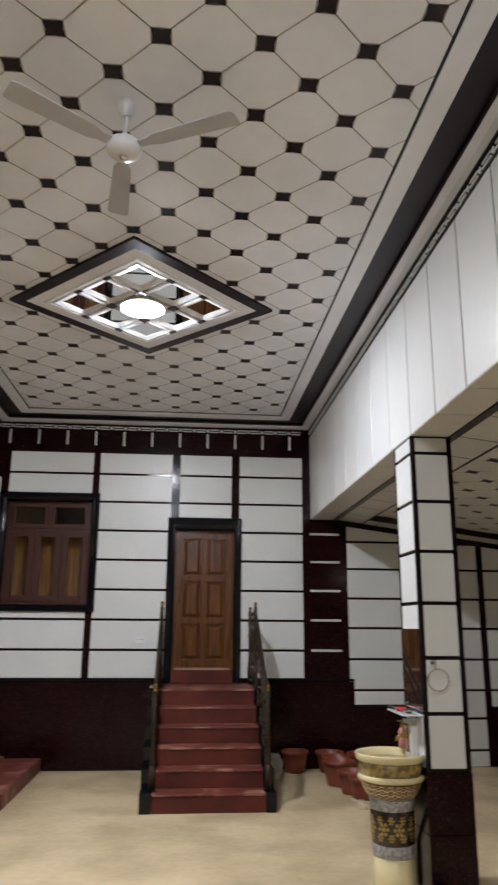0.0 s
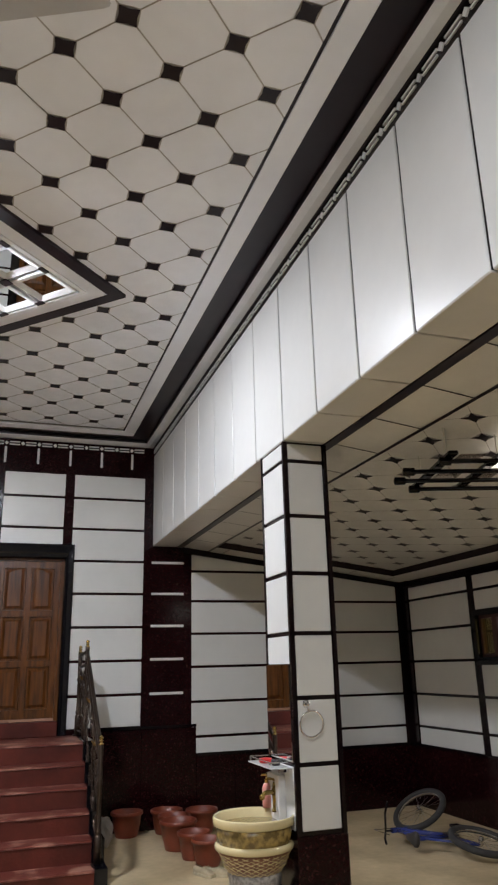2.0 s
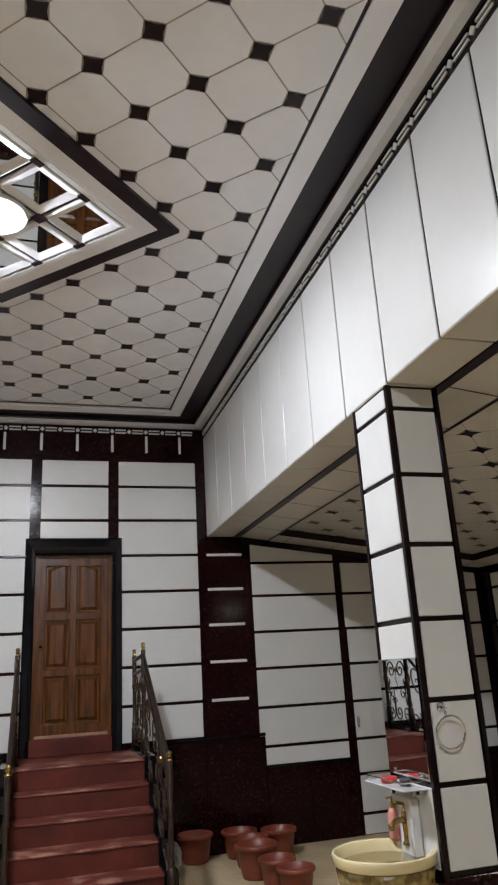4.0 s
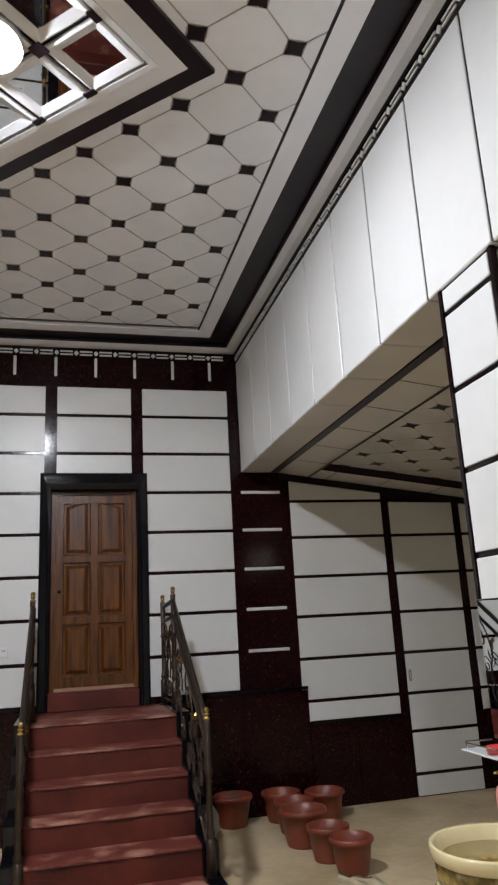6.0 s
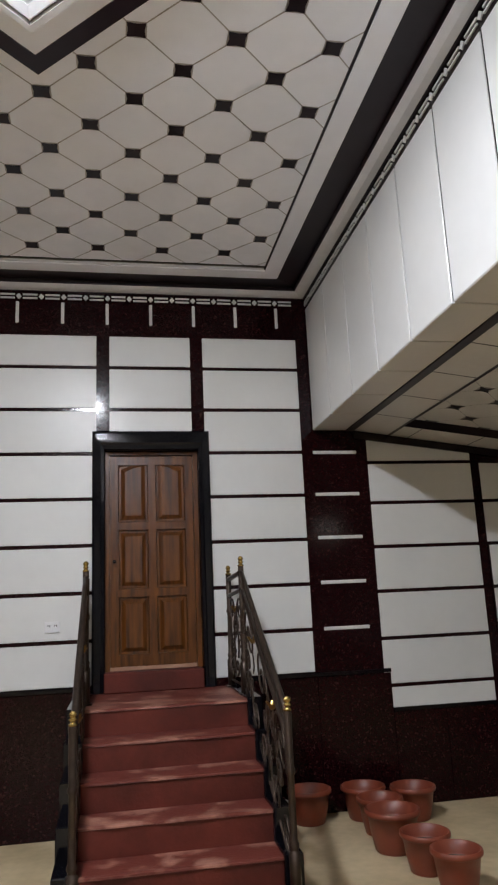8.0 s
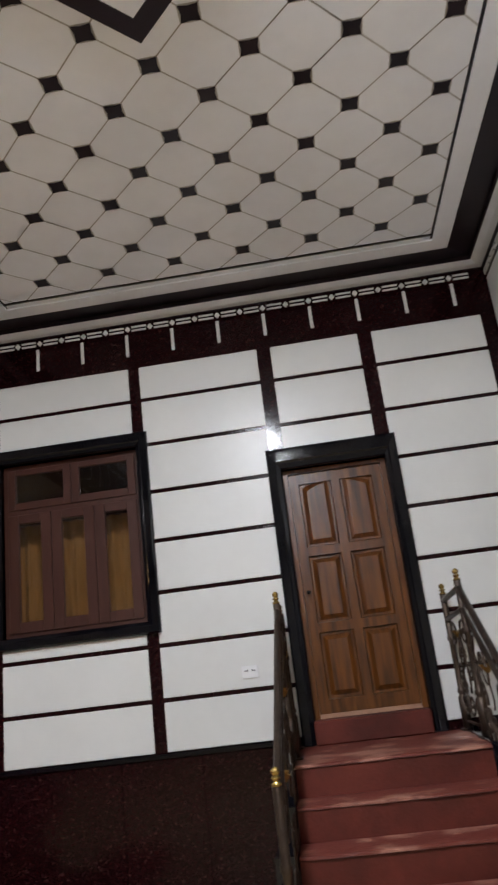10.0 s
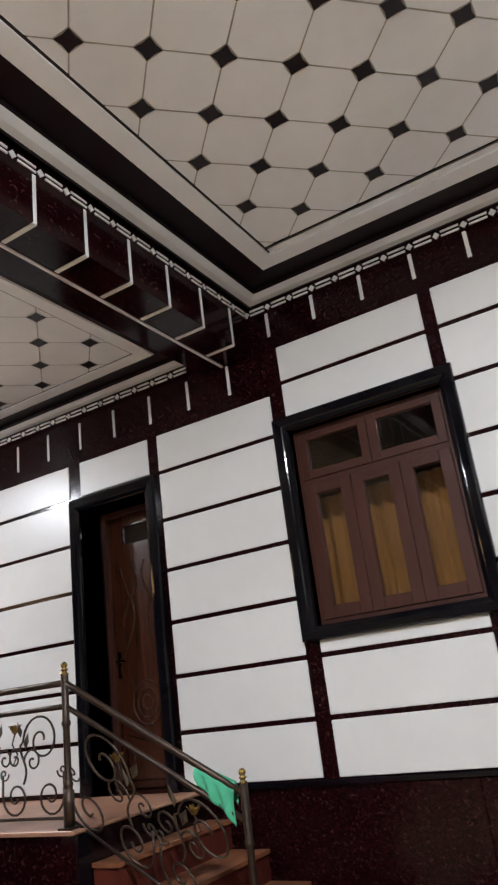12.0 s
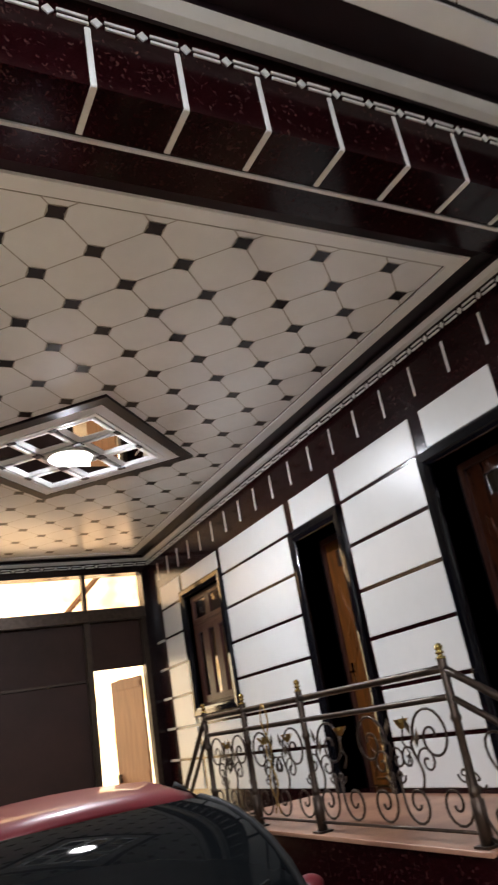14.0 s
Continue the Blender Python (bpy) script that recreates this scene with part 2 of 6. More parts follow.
def tube(bm, points, radius, sides=8, mat=0, taper=None, closed=False):
    """A round bar along the points."""
    pts = [Vector(p) for p in points]
    rings = []
    up = None
    for i, p in enumerate(pts):
        if closed:
            d = (pts[(i + 1) % len(pts)] - pts[i - 1]).normalized()
        else:
            d = (pts[min(i + 1, len(pts) - 1)] - pts[max(i - 1, 0)]).normalized()
        if up is None:
            up = d.orthogonal().normalized()
        up = (up - d * up.dot(d)).normalized()
        side = d.cross(up)
        r = radius * (1 if taper is None else taper[0] + (taper[1] - taper[0]) * i / (len(pts) - 1))
        rings.append([bm.verts.new(p + (up * math.cos(2 * math.pi * k / sides) + side * math.sin(2 * math.pi * k / sides)) * r) for k in range(sides)])
    pairs = list(zip(rings, rings[1:])) + ([(rings[-1], rings[0])] if closed else [])
    for a, b in pairs:
        for k in range(sides):
            f = bm.faces.new((a[k], a[(k + 1) % sides], b[(k + 1) % sides], b[k]))
            f.material_index = mat
    if not closed:
        for ring in (rings[0], rings[-1]):
            f = bm.faces.new(ring)
            f.material_index = mat


def slab_with_holes(bm, a0, a1, z0, z1, holes, put, mat=0):
    """Fills a wall from a0 to a1 and z0 to z1 round its holes (a0, a1, z0, z1); put() places one block."""
    cuts = sorted({a0, a1, *[h[0] for h in holes], *[h[1] for h in holes]})
    for lo, hi in zip(cuts, cuts[1:]):
        mid, levels = (lo + hi) / 2, [z0]
        for h in sorted(holes, key=lambda q: q[2]):
            if h[0] < mid < h[1]:
                levels += [h[2], h[3]]
        levels.append(z1)
        for b, t in zip(levels[::2], levels[1::2]):
            if t - b > 1e-4:
                put(lo, hi, b, t)


# ---- the plan ----
BACK, RIGHT, FAR, FRONT = 10.68, 5.60, -11.36, -3.2
BEAM_X, BEAM_Z = 1.893, 3.413
LBEAM_X, LBEAM_IN, LBEAM_Z = -2.728, -3.22, 4.350
TOP = 4.84
PORCH_TOP = 4.56
DOOR1, WIN1 = (-0.082, 0.770, 1.11, 3.225), (-2.492, -1.290, 2.15, 3.61)
DOOR2, DOOR3, WIN2 = (-4.690, -3.920, 1.14, 3.49), (-6.845, -6.095, 1.14, 3.49), (-9.975, -8.820, 2.16, 3.60)
FRAME1, FRAMEW1 = (-0.195, 0.877, 1.11, 3.403), (-2.614, -1.184, 2.053, 3.730)
FRAME2, FRAME3, FRAMEW2 = (-4.797, -3.805, 1.14, 3.612), (-6.952, -5.992, 1.14, 3.620), (-10.105, -8.700, 2.045, 3.715)


# floor and ground
bm = bmesh.new()
box(bm, FAR - 0.3, RIGHT + 0.3, FRONT - 0.3, BACK + 0.3, -0.3, 0.0)
tagged(part("floor", bm, FLOOR), "pale sandy cement floor with faint stains and dust", "floor", kind="structure")
bm = bmesh.new()
for x0, x1, y0, y1 in ((-900, FAR - 0.3, -900, 900), (FAR - 0.3, 900, -900, FRONT - 0.3), (FAR - 0.3, 900, BACK + 0.3, 900), (RIGHT + 0.3, 900, FRONT - 0.3, BACK + 0.3)):
    f = bm.faces.new([bm.verts.new(p) for p in ((x0, y0, -0.02), (x1, y0, -0.02), (x1, y1, -0.02), (x0, y1, -0.02))])
tagged(part("ground", bm, GROUND), "dusty bare ground outside the house", "ground", kind="structure")

# walls
bm = bmesh.new()
slab_with_holes(bm, FAR - 0.25, RIGHT + 0.25, 0.0, 5.1, [DOOR1, WIN1, DOOR2, DOOR3, WIN2], lambda a, b, z0, z1: box(bm, a, b, BACK, BACK + 0.25, z0, z1))
wall_north = tagged(part("wall_north", bm, GRANITE), "dark maroon granite wall set with white panels", "wall", kind="structure")
WIN_E = (7.93, 8.90, 1.89, 2.38)
bm = bmesh.new()
slab_with_holes(bm, FRONT, BACK, 0.0, 5.1, [WIN_E], lambda a, b, z0, z1: box(bm, RIGHT, RIGHT + 0.25, a, b, z0, z1))
wall_east = tagged(part("wall_east", bm, JOINT), "dark joint wall set with white panels and granite base", "wall", kind="structure")
GATE_TRANS, GATE_MAIN = (4.2, 10.56, 3.78, 4.33), (4.2, 10.56, 0.0, 3.66)
bm = bmesh.new()
slab_with_holes(bm, FRONT, BACK, 0.0, 5.1, [GATE_TRANS, GATE_MAIN], lambda a, b, z0, z1: box(bm, FAR - 0.25, FAR, a, b, z0, z1))
wall_west = tagged(part("wall_west", bm, JOINT), "dark wall round the gate with a glazed strip above", "wall", kind="structure")
bm = bmesh.new()
box(bm, FAR - 0.25, RIGHT + 0.25, FRONT - 0.25, FRONT, 0.0, 5.1)
wall_south = tagged(part("wall_south", bm, PLASTER), "plain plastered wall behind the walk", "wall", kind="structure")

# white panels of the back wall
JOINTS = (1.546, 1.953, 2.365, 2.782, 3.198, 3.615, 4.025)


def panel_rows(z0, z1, joints, gap=0.033):
    levels = [z0] + [z for z in joints if z0 + 0.05 < z < z1 - 0.05] + [z1]
    for i, (a, b) in enumerate(zip(levels, levels[1:])):
        yield a + (gap / 2 if i else 0), b - (gap / 2 if i < len(levels) - 2 else 0)


def clip_panel(r, frames):
    """Cuts the panel r (x0, x1, z0, z1) back where a frame covers it; gives the pieces that are left."""
    left = [r]
    for f in frames:
        after = []
        for x0, x1, z0, z1 in left:
            slight = min(f[1], x1) - max(f[0], x0) < 0.07
            if f[1] <= x0 or f[0] >= x1 or f[3] <= z0 or f[2] >= z1 or slight:
                after.append((x0, x1, z0, z1))
                continue
            if f[3] < z1:
                after.append((x0, x1, f[3], z1))
            if f[2] > z0:
                after.append((x0, x1, z0, f[2]))
            zz0, zz1 = max(z0, f[2]), min(z1, f[3])
            if f[0] > x0:
                after.append((x0, f[0], zz0, zz1))
            if f[1] < x1:
                after.append((f[1], x1, zz0, zz1))
        left = after
    return [q for q in left if q[1] - q[0] > 0.03 and q[3] - q[2] > 0.04]


def wall_panel(wall, axis, at, out, r, name="white_panel", mat=None, depth=0.012):
    """One bevelled panel on a wall that faces along the axis; out is the side it stands proud to."""
    bm = bmesh.new()
    lo, hi = sorted((at, at + out * depth))
    if axis == "y":
        box(bm, r[0], r[1], lo, hi, r[2], r[3])
    else:
        box(bm, lo, hi, r[0], r[1], r[2], r[3])
    soften(bm, 0.004)
    return part(name, bm, mat or WHITE, wall)


FRAMES = [FRAME1, FRAMEW1, FRAME2, FRAME3, FRAMEW2]
BACK_COLUMNS = ((-2.495, -1.310, 1.176, 4.336), (-1.212, -0.16, 1.176, 4.336), (-0.04, 0.722, 3.0, 4.336), (0.842, 1.776, 1.176, 4.336),
                (-3.76, -2.615, 1.178, 3.950), (-4.665, -3.865, 3.3, 3.950), (-5.945, -4.805, 1.178, 3.950), (-6.845, -6.050, 3.3, 3.950),
                (-8.69, -6.965, 1.178, 3.950), (-10.02, -8.80, 1.178, 3.950), (-10.90, -10.14, 1.178, 3.950))
for x0, x1, z0, z1 in BACK_COLUMNS:
    for a, b in panel_rows(z0, z1, JOINTS):
        for r in clip_panel((x0, x1, a, b), FRAMES):
            wall_panel(wall_north, "y", BACK, -1, r)
SIDE_JOINTS = (0.22, 0.637, 1.015, 1.432, 1.860, 2.275, 2.695, 3.090)


def side_top(x):
    return BEAM_Z - 0.131 * (x - 2.35)


def cut_panel(x0, x1, z0, z1, slope):
    """A panel of the side room, whose upper edge follows the sloping ceiling."""
    bm = bmesh.new()
    p = [(x0, z0), (x1, z0), (x1, min(z1, slope(x1))), (x0, min(z1, slope(x0)))]
    if min(z1, slope(x1)) - z0 < 0.02:
        return
    f = [bm.verts.new((x, BACK - 0.012, z)) for x, z in p]
    g = [bm.verts.new((x, BACK, z)) for x, z in p]
    bm.faces.new(f)
    bm.faces.new(g[::-1])
    for i in range(4):
        bm.faces.new((f[i], g[i], g[(i + 1) % 4], f[(i + 1) % 4]))
    soften(bm, 0.003)
    part("white_panel", bm, WHITE, wall_north)


for x0, x1, z0 in ((2.430, 3.500, 0.82), (4.475, 5.500, 0.79)):
    for a, b in panel_rows(z0, 3.4, SIDE_JOINTS):
        cut_panel(x0, x1, a, b, lambda x: side_top(x) - 0.09)
for a, b in panel_rows(2.292, 3.4, SIDE_JOINTS):
    cut_panel(3.595, 4.380, a, b, lambda x: side_top(x) - 0.09)
EAST_COLUMNS = ((9.05, 10.45, 0.79, 2.87), (7.82, 8.91, 0.79, 2.87), (6.2, 7.69, 0.79, 2.87), (4.6, 6.1, 0.79, 2.87), (3.0, 4.5, 0.79, 2.87), (1.4, 2.9, 0.79, 2.87), (-0.2, 1.3, 0.79, 2.87), (-1.8, -0.3, 0.79, 2.87), (-3.1, -1.9, 0.79, 2.87))
FRAME_E = (7.83, 9.00, 1.80, 2.45)
for x0, x1, z0, z1 in EAST_COLUMNS:
    for a, b in panel_rows(z0, z1, SIDE_JOINTS):
        for r in clip_panel((x0, x1, a, b), [FRAME_E]):
            wall_panel(wall_east, "x", RIGHT, -1, r)

# white stripes on the dark bands
for k in range(11):
    x = -2.541 + 0.4135 * k
    wall_panel(wall_north, "y", BACK, -1, (x - 0.015, x + 0.015, 4.455, 4.670), "white_stripe", depth=0.008)
for k in range(20):
    x = -2.975 - 0.4175 * k
    wall_panel(wall_north, "y", BACK, -1, (x - 0.015, x + 0.015, 4.08, 4.345), "white_stripe", depth=0.008)
for z in (3.195, 2.788, 2.377, 1.963, 1.547):
    for x0, x1 in ((1.885, 2.322), (-11.29, -10.98)):
        wall_panel(wall_north, "y", BACK, -1, (x0, x1, z - 0.016, z + 0.016), "white_stripe", depth=0.008)


def chain(name, parent, length, place, z, pitch=0.205):
    """The moulded chain line: pairs of thin bars with a lozenge between them. place(a, out, z) turns it onto its wall."""
    bm = bmesh.new()

    def flat(pts):
        lo = [bm.verts.new(place(a, 0.0, h)) for a, h in pts]
        hi = [bm.verts.new(place(a, 0.010, h)) for a, h in pts]
        bm.faces.new(hi)
        for i in range(len(pts)):
            bm.faces.new((lo[i], lo[(i + 1) % len(pts)], hi[(i + 1) % len(pts)], hi[i]))
    n = int(length / pitch)
    for k in range(n):
        a = k * pitch
        for h in (z - 0.025, z + 0.010):
            flat(((a + 0.036, h), (a + pitch - 0.036, h), (a + pitch - 0.036, h + 0.015), (a + 0.036, h + 0.015)))
        flat(((a - 0.026, z), (a, z - 0.029), (a + 0.026, z), (a, z + 0.029)))
    return part(name, bm, WHITE, parent, "white moulded chain trim")


chain("chain_trim", wall_north, 4.62, lambda a, o, h: (-2.72 + a, BACK - 0.002 - o, h), 4.722)
chain("chain_trim", wall_north, 8.12, lambda a, o, h: (-11.34 + a, BACK - 0.002 - o, h), 4.455)

# granite dado slabs and the black ledge over it
def dado(wall, axis, at, out, spans, z1, widths=0.62):
    for a0, a1 in spans:
        n = max(1, round((a1 - a0) / widths))
        for k in range(n):
            p, q = a0 + (a1 - a0) * k / n, a0 + (a1 - a0) * (k + 1) / n
            wall_panel(wall, axis, at, out, (p + 0.0012, q - 0.0012, 0.0, z1), "granite_slab", GRANITE, 0.016)


dado(wall_north, "y", BACK, -1, ((-2.2, -0.33), (1.10, 2.49)), 1.130)
dado(wall_north, "y", BACK, -1, ((2.492, 3.50),), 0.795)
dado(wall_north, "y", BACK, -1, ((4.48, 5.585),), 0.765)
dado(wall_east, "x", RIGHT, -1, ((-1.5, 10.66),), 0.765)
for x0, x1, z in ((-3.78, -0.335, 1.151), (1.10, 2.49, 1.151), (2.493, 3.50, 0.808), (4.48, 5.585, 0.778)):
    block("ledge", (x0, x1, BACK - 0.03, BACK + 0.001, z - 0.018, z + 0.018), BLACK, wall_north, "black polished stone ledge", 0.004)
block("ledge", (RIGHT - 0.03, RIGHT + 0.001, -1.5, BACK - 0.02, 0.760, 0.785), BLACK, wall_east, "black polished stone ledge", 0.004)

# dark posts and head band of the side room
block("corner_strip", (5.52, 5.598, BACK - 0.02, BACK + 0.001, 0.79, 3.0), JOINT, wall_north, "", 0.004)
block("corner_strip", (RIGHT - 0.02, RIGHT + 0.001, 10.47, BACK - 0.022, 0.79, 3.0), JOINT, wall_east, "", 0.004)

# ---- ceilings ----
def octagon_field(bm, x0, x1, y0, y1, z, step, ox, oy, cut=0.096, groove=0.009, mats=(0, 1, 2), hole=None, star=False, zf=None):
    """Eight-sided ceiling tiles with small dark squares at their corners, clipped to the field. The lattice runs at 45 degrees."""
    zf = zf or (lambda x, y: z)
    h = step / 2

    def clip(poly):
        for ax, lim, sign in ((0, x0, 1), (0, x1, -1), (1, y0, 1), (1, y1, -1)):
            res = []
            for i, p in enumerate(poly):
                q = poly[(i + 1) % len(poly)]
                a, b = sign * (p[ax] - lim), sign * (q[ax] - lim)
                if a >= 0:
                    res.append(p)
                if a * b < 0:
                    s = a / (a - b)
                    res.append((p[0] + (q[0] - p[0]) * s, p[1] + (q[1] - p[1]) * s))
            poly = res
            if len(poly) < 3:
                return []
        return poly

    def add(poly, zz, mat):
        poly = clip(poly)
        if len(poly) >= 3:
            f = bm.faces.new([bm.verts.new((x, y, zf(x, y) + zz)) for x, y in poly])
            f.material_index = mat

    ni, nj = int((x1 - x0) / h) + 4, int((y1 - y0) / h) + 4
    i0, j0 = math.floor((x0 - ox) / h) - 1, math.floor((y0 - oy) / h) - 1
    for i in range(i0, i0 + ni):
        for j in range(j0, j0 + nj):
            cx, cy = ox + i * h, oy + j * h
            if hole and abs(cx - hole[0]) + abs(cy - hole[1]) < hole[2]:
                continue
            if (i + j) % 2 == 0:
                if star:
                    pts = []
                    for k in range(8):
                        r = cut * (0.84 if k % 2 == 0 else 0.34)
                        a = (k + 1) * math.pi / 4
                        pts.append((cx + r * math.cos(a), cy + r * math.sin(a)))
                    add(pts, -0.009, mats[1])
                else:
                    pts = []
                    for k in range(8):
                        r, t = cut * (0.46 if k % 2 == 0 else 0.76), k * math.pi / 4
                        pts.append((cx + r * math.cos(t), cy + r * math.sin(t)))
                    add(pts, -0.0085, mats[1])
            else:
                # the tile: a square on its corner, its four corners cut off
                s, g = h - groove * 0.7, cut * (0.52 if not star else 0.5)
                add([(cx + s - g, cy - g), (cx + s - g, cy + g), (cx + g, cy + s - g), (cx - g, cy + s - g), (cx - s + g, cy + g), (cx - s + g, cy - g), (cx - g, cy - s + g), (cx + g, cy - s + g)], -0.006, mats[0])
    f = bm.faces.new([bm.verts.new((x, y, zf(x, y))) for x, y in ((x0, y0), (x1, y0), (x1, y1), (x0, y1))])
    f.material_index = mats[2]


def frame_ring(bm, o, i, z_o, z_i, mat):
    """A flat or sloping ring between two rectangles (x0, x1, y0, y1)."""
    a = [bm.verts.new((x, y, z_o)) for x, y in ((o[0], o[2]), (o[1], o[2]), (o[1], o[3]), (o[0], o[3]))]
    b = [bm.verts.new((x, y, z_i)) for x, y in ((i[0], i[2]), (i[1], i[2]), (i[1], i[3]), (i[0], i[3]))]
    for k in range(4):
        f = bm.faces.new((a[k], a[(k + 1) % 4], b[(k + 1) % 4], b[k]))
        f.material_index = mat if isinstance(mat, int) else mat[k]


def inset(r, d):
    return (r[0] + d, r[1] - d, r[2] + d, r[3] - d)


CEIL_MATS = [CEIL, CDARK, GROOVE, MOULD]


def tray_ceiling(name, room, top, field_inset, lattice, hole, label, face=None, back=0.0):
    """A room's ceiling: tiled field, pale border, dark band, moulding at the walls."""
    bm = bmesh.new()
    fld = inset(room, field_inset)
    octagon_field(bm, fld[0], fld[1], fld[2], fld[3] - back, top, lattice[0], lattice[1], lattice[2], hole=hole)
    if back:
        # at the back wall the dark line lies further in, and the pale border is wider
        for y0, y1, h, m in ((fld[3] - back, fld[3] - back + 0.022, 0.0, 1), (fld[3] - back + 0.022, fld[3], -0.014, 0)):
            f = bm.faces.new([bm.verts.new((x, y, top + h)) for x, y in ((fld[0], y0), (fld[1], y0), (fld[1], y1), (fld[0], y1))])
            f.material_index = m
    rings = ((0.0, 0.0), (0.024, 0.0), (0.024, -0.014), (0.172, -0.018), (0.182, -0.004), (0.415, 0.012), (0.420, -0.030), (0.475, -0.055), (0.53, -0.062), (0.55, -0.065))
    mats = ((1, 1, 0, 1) if back else 1, 0, 0, 0, 1, 1, 3, 3, 1)
    for (d0, h0), (d1, h1), m in zip(rings, rings[1:], mats):
        k = field_inset / 0.55
        frame_ring(bm, inset(room, field_inset - d1 * k), inset(room, field_inset - d0 * k), top + h1, top + h0, m)
    box(bm, room[0], room[1], room[2], room[3], top + 0.05, top + 0.25, 2)
    return tagged(part(name, bm, [face or CEIL] + CEIL_MATS[1:]), label, "ceiling", kind="structure")


tray_ceiling("ceiling", (LBEAM_X + 0.04, BEAM_X, FRONT, BACK), TOP, 0.515, (0.5452, -0.395, 8.508), (-0.395, 6.555, 0.98), "white ceiling of eight-sided tiles with dark squares and border", back=0.075)
tray_ceiling("ceiling", (FAR, LBEAM_IN, FRONT, BACK), PORCH_TOP, 0.42, (0.5600, -3.736, 9.878), (-7.09, 8.487, 1.02), "white tiled ceiling with dark squares over the porch", GLOSSCEIL)

# right beam: white panels, a dark head with the chain line, tiled soffit
bm = bmesh.new()
box(bm, BEAM_X + 0.012, 2.30, FRONT, BACK, BEAM_Z + 0.010, 5.05)
beam_east = tagged(part("beam_east", bm, JOINT), "deep white panelled beam with dark joints", "beam", kind="structure")
ys = [3.366 + 0.606 * k for k in range(-10, 12)] + [BACK - 0.02]
for a, b in zip(ys, ys[1:]):
    wall_panel(beam_east, "x", BEAM_X + 0.012, -1, (a + 0.0095, b - 0.0095, BEAM_Z, 4.660), "white_panel")
    bm = bmesh.new()
    box(bm, BEAM_X + 0.004, 2.222, a + 0.0085, b - 0.0085, BEAM_Z - 0.004, BEAM_Z + 0.010)
    soften(bm, 0.003)
    part("soffit_panel", bm, SIDE_CEIL, beam_east)
block("dark_rail", (2.226, 2.302, FRONT, BACK - 0.02, BEAM_Z - 0.012, BEAM_Z + 0.010), CDARK, beam_east)
chain("chain_trim", beam_east, 13.6, lambda a, o, h: (BEAM_X + 0.010 - o, BACK - a, h), 4.732)

# side room ceiling, sloping down to the east wall
bm = bmesh.new()


def side_z(x, y):
    return side_top(x) + 0.08


def sloped(bm, x0, x1, y0, y1, dz, mat):
    f = bm.faces.new([bm.verts.new((x, y, side_top(x) + dz)) for x, y in ((x0, y0), (x1, y0), (x1, y1), (x0, y1))])
    f.material_index = mat


octagon_field(bm, 2.68, 5.28, FRONT, 10.30, 3.2, 0.532, 2.95, 5.53, cut=0.110, groove=0.0048, star=True, zf=side_z)
sloped(bm, 2.302, 2.66, FRONT, BACK, -0.004, 0)
for k in range(-10, 12):
    sloped(bm, 2.304, 2.655, 3.359 + 0.606 * k, 3.373 + 0.606 * k, -0.009, 1)
sloped(bm, 2.655, 2.685, FRONT, BACK, -0.007, 1)
sloped(bm, 5.28, 5.6, FRONT, BACK, -0.009, 0)
sloped(bm, 2.685, 5.28, 10.30, BACK, -0.009, 0)
for p, q in (((2.68, FRONT), (2.68, 10.30)), ((2.68, 10.30), (5.28, 10.30)), ((5.28, 10.30), (5.28, FRONT))):
    f = bm.faces.new([bm.verts.new((x, y, side_top(x) + dz)) for (x, y), dz in ((p, -0.009), (q, -0.009), (q, 0.082), (p, 0.082))])
    f.material_index = 1
for k in range(5):
    x = 2.86 + 0.62 * k
    sloped(bm, x - 0.006, x + 0.006, 10.302, BACK, -0.012, 1)
v = [bm.verts.new((x, y, side_top(x) + dz)) for dz in (0.10, 0.35) for x, y in ((2.30, FRONT), (5.6, FRONT), (5.6, BACK), (2.30, BACK))]
for q in ((0, 1, 2, 3), (4, 7, 6, 5), (0, 4, 5, 1), (1, 5, 6, 2), (2, 6, 7, 3), (3, 7, 4, 0)):
    bm.faces.new([v[i] for i in q]).material_index = 2
tagged(part("ceiling", bm, [SIDE_CEIL, CDARK, GROOVE]), "glossy cream ceiling with dark star insets", "ceiling", kind="structure")
bm = bmesh.new()
for x0, x1 in ((2.30, 5.598),):
    a = [bm.verts.new((x, y, side_top(x) + dz)) for y in (BACK - 0.03, BACK - 0.001) for x, dz in ((x0, -0.09), (x1, -0.09), (x1, -0.016), (x0, -0.016))]
    for q in ((0, 1, 2, 3), (4, 7, 6, 5), (0, 4, 5, 1), (1, 5, 6, 2), (2, 6, 7, 3), (3, 7, 4, 0)):
        bm.faces.new([a[i] for i in q])
part("head_band", bm, JOINT, wall_north)
block("head_band", (RIGHT - 0.03, RIGHT + 0.001, FRONT, BACK - 0.035, 2.87, 2.945), JOINT, wall_east)

# left beam: granite with white strips that turn under it
bm = bmesh.new()
box(bm, LBEAM_IN, LBEAM_X, FRONT + 0.02, BACK, LBEAM_Z, 5.05)
beam_west = tagged(part("beam_west", bm, GRANITE), "dark granite beam with white angled stripes", "beam", kind="structure")
for k in range(33):
    y = 10.403 - 0.4060 * k
    wall_panel(beam_west, "x", LBEAM_X, 1, (y - 0.014, y + 0.014, LBEAM_Z - 0.008, 4.68), "white_stripe", depth=0.008)
    bm = bmesh.new()
    box(bm, LBEAM_X - 0.255, LBEAM_X, y - 0.014, y + 0.014, LBEAM_Z - 0.008, LBEAM_Z)
    part("white_stripe", bm, WHITE, beam_west)
chain("chain_trim", beam_west, 13.6, lambda a, o, h: (LBEAM_X - 0.002 + o, BACK - a, h), 4.722)
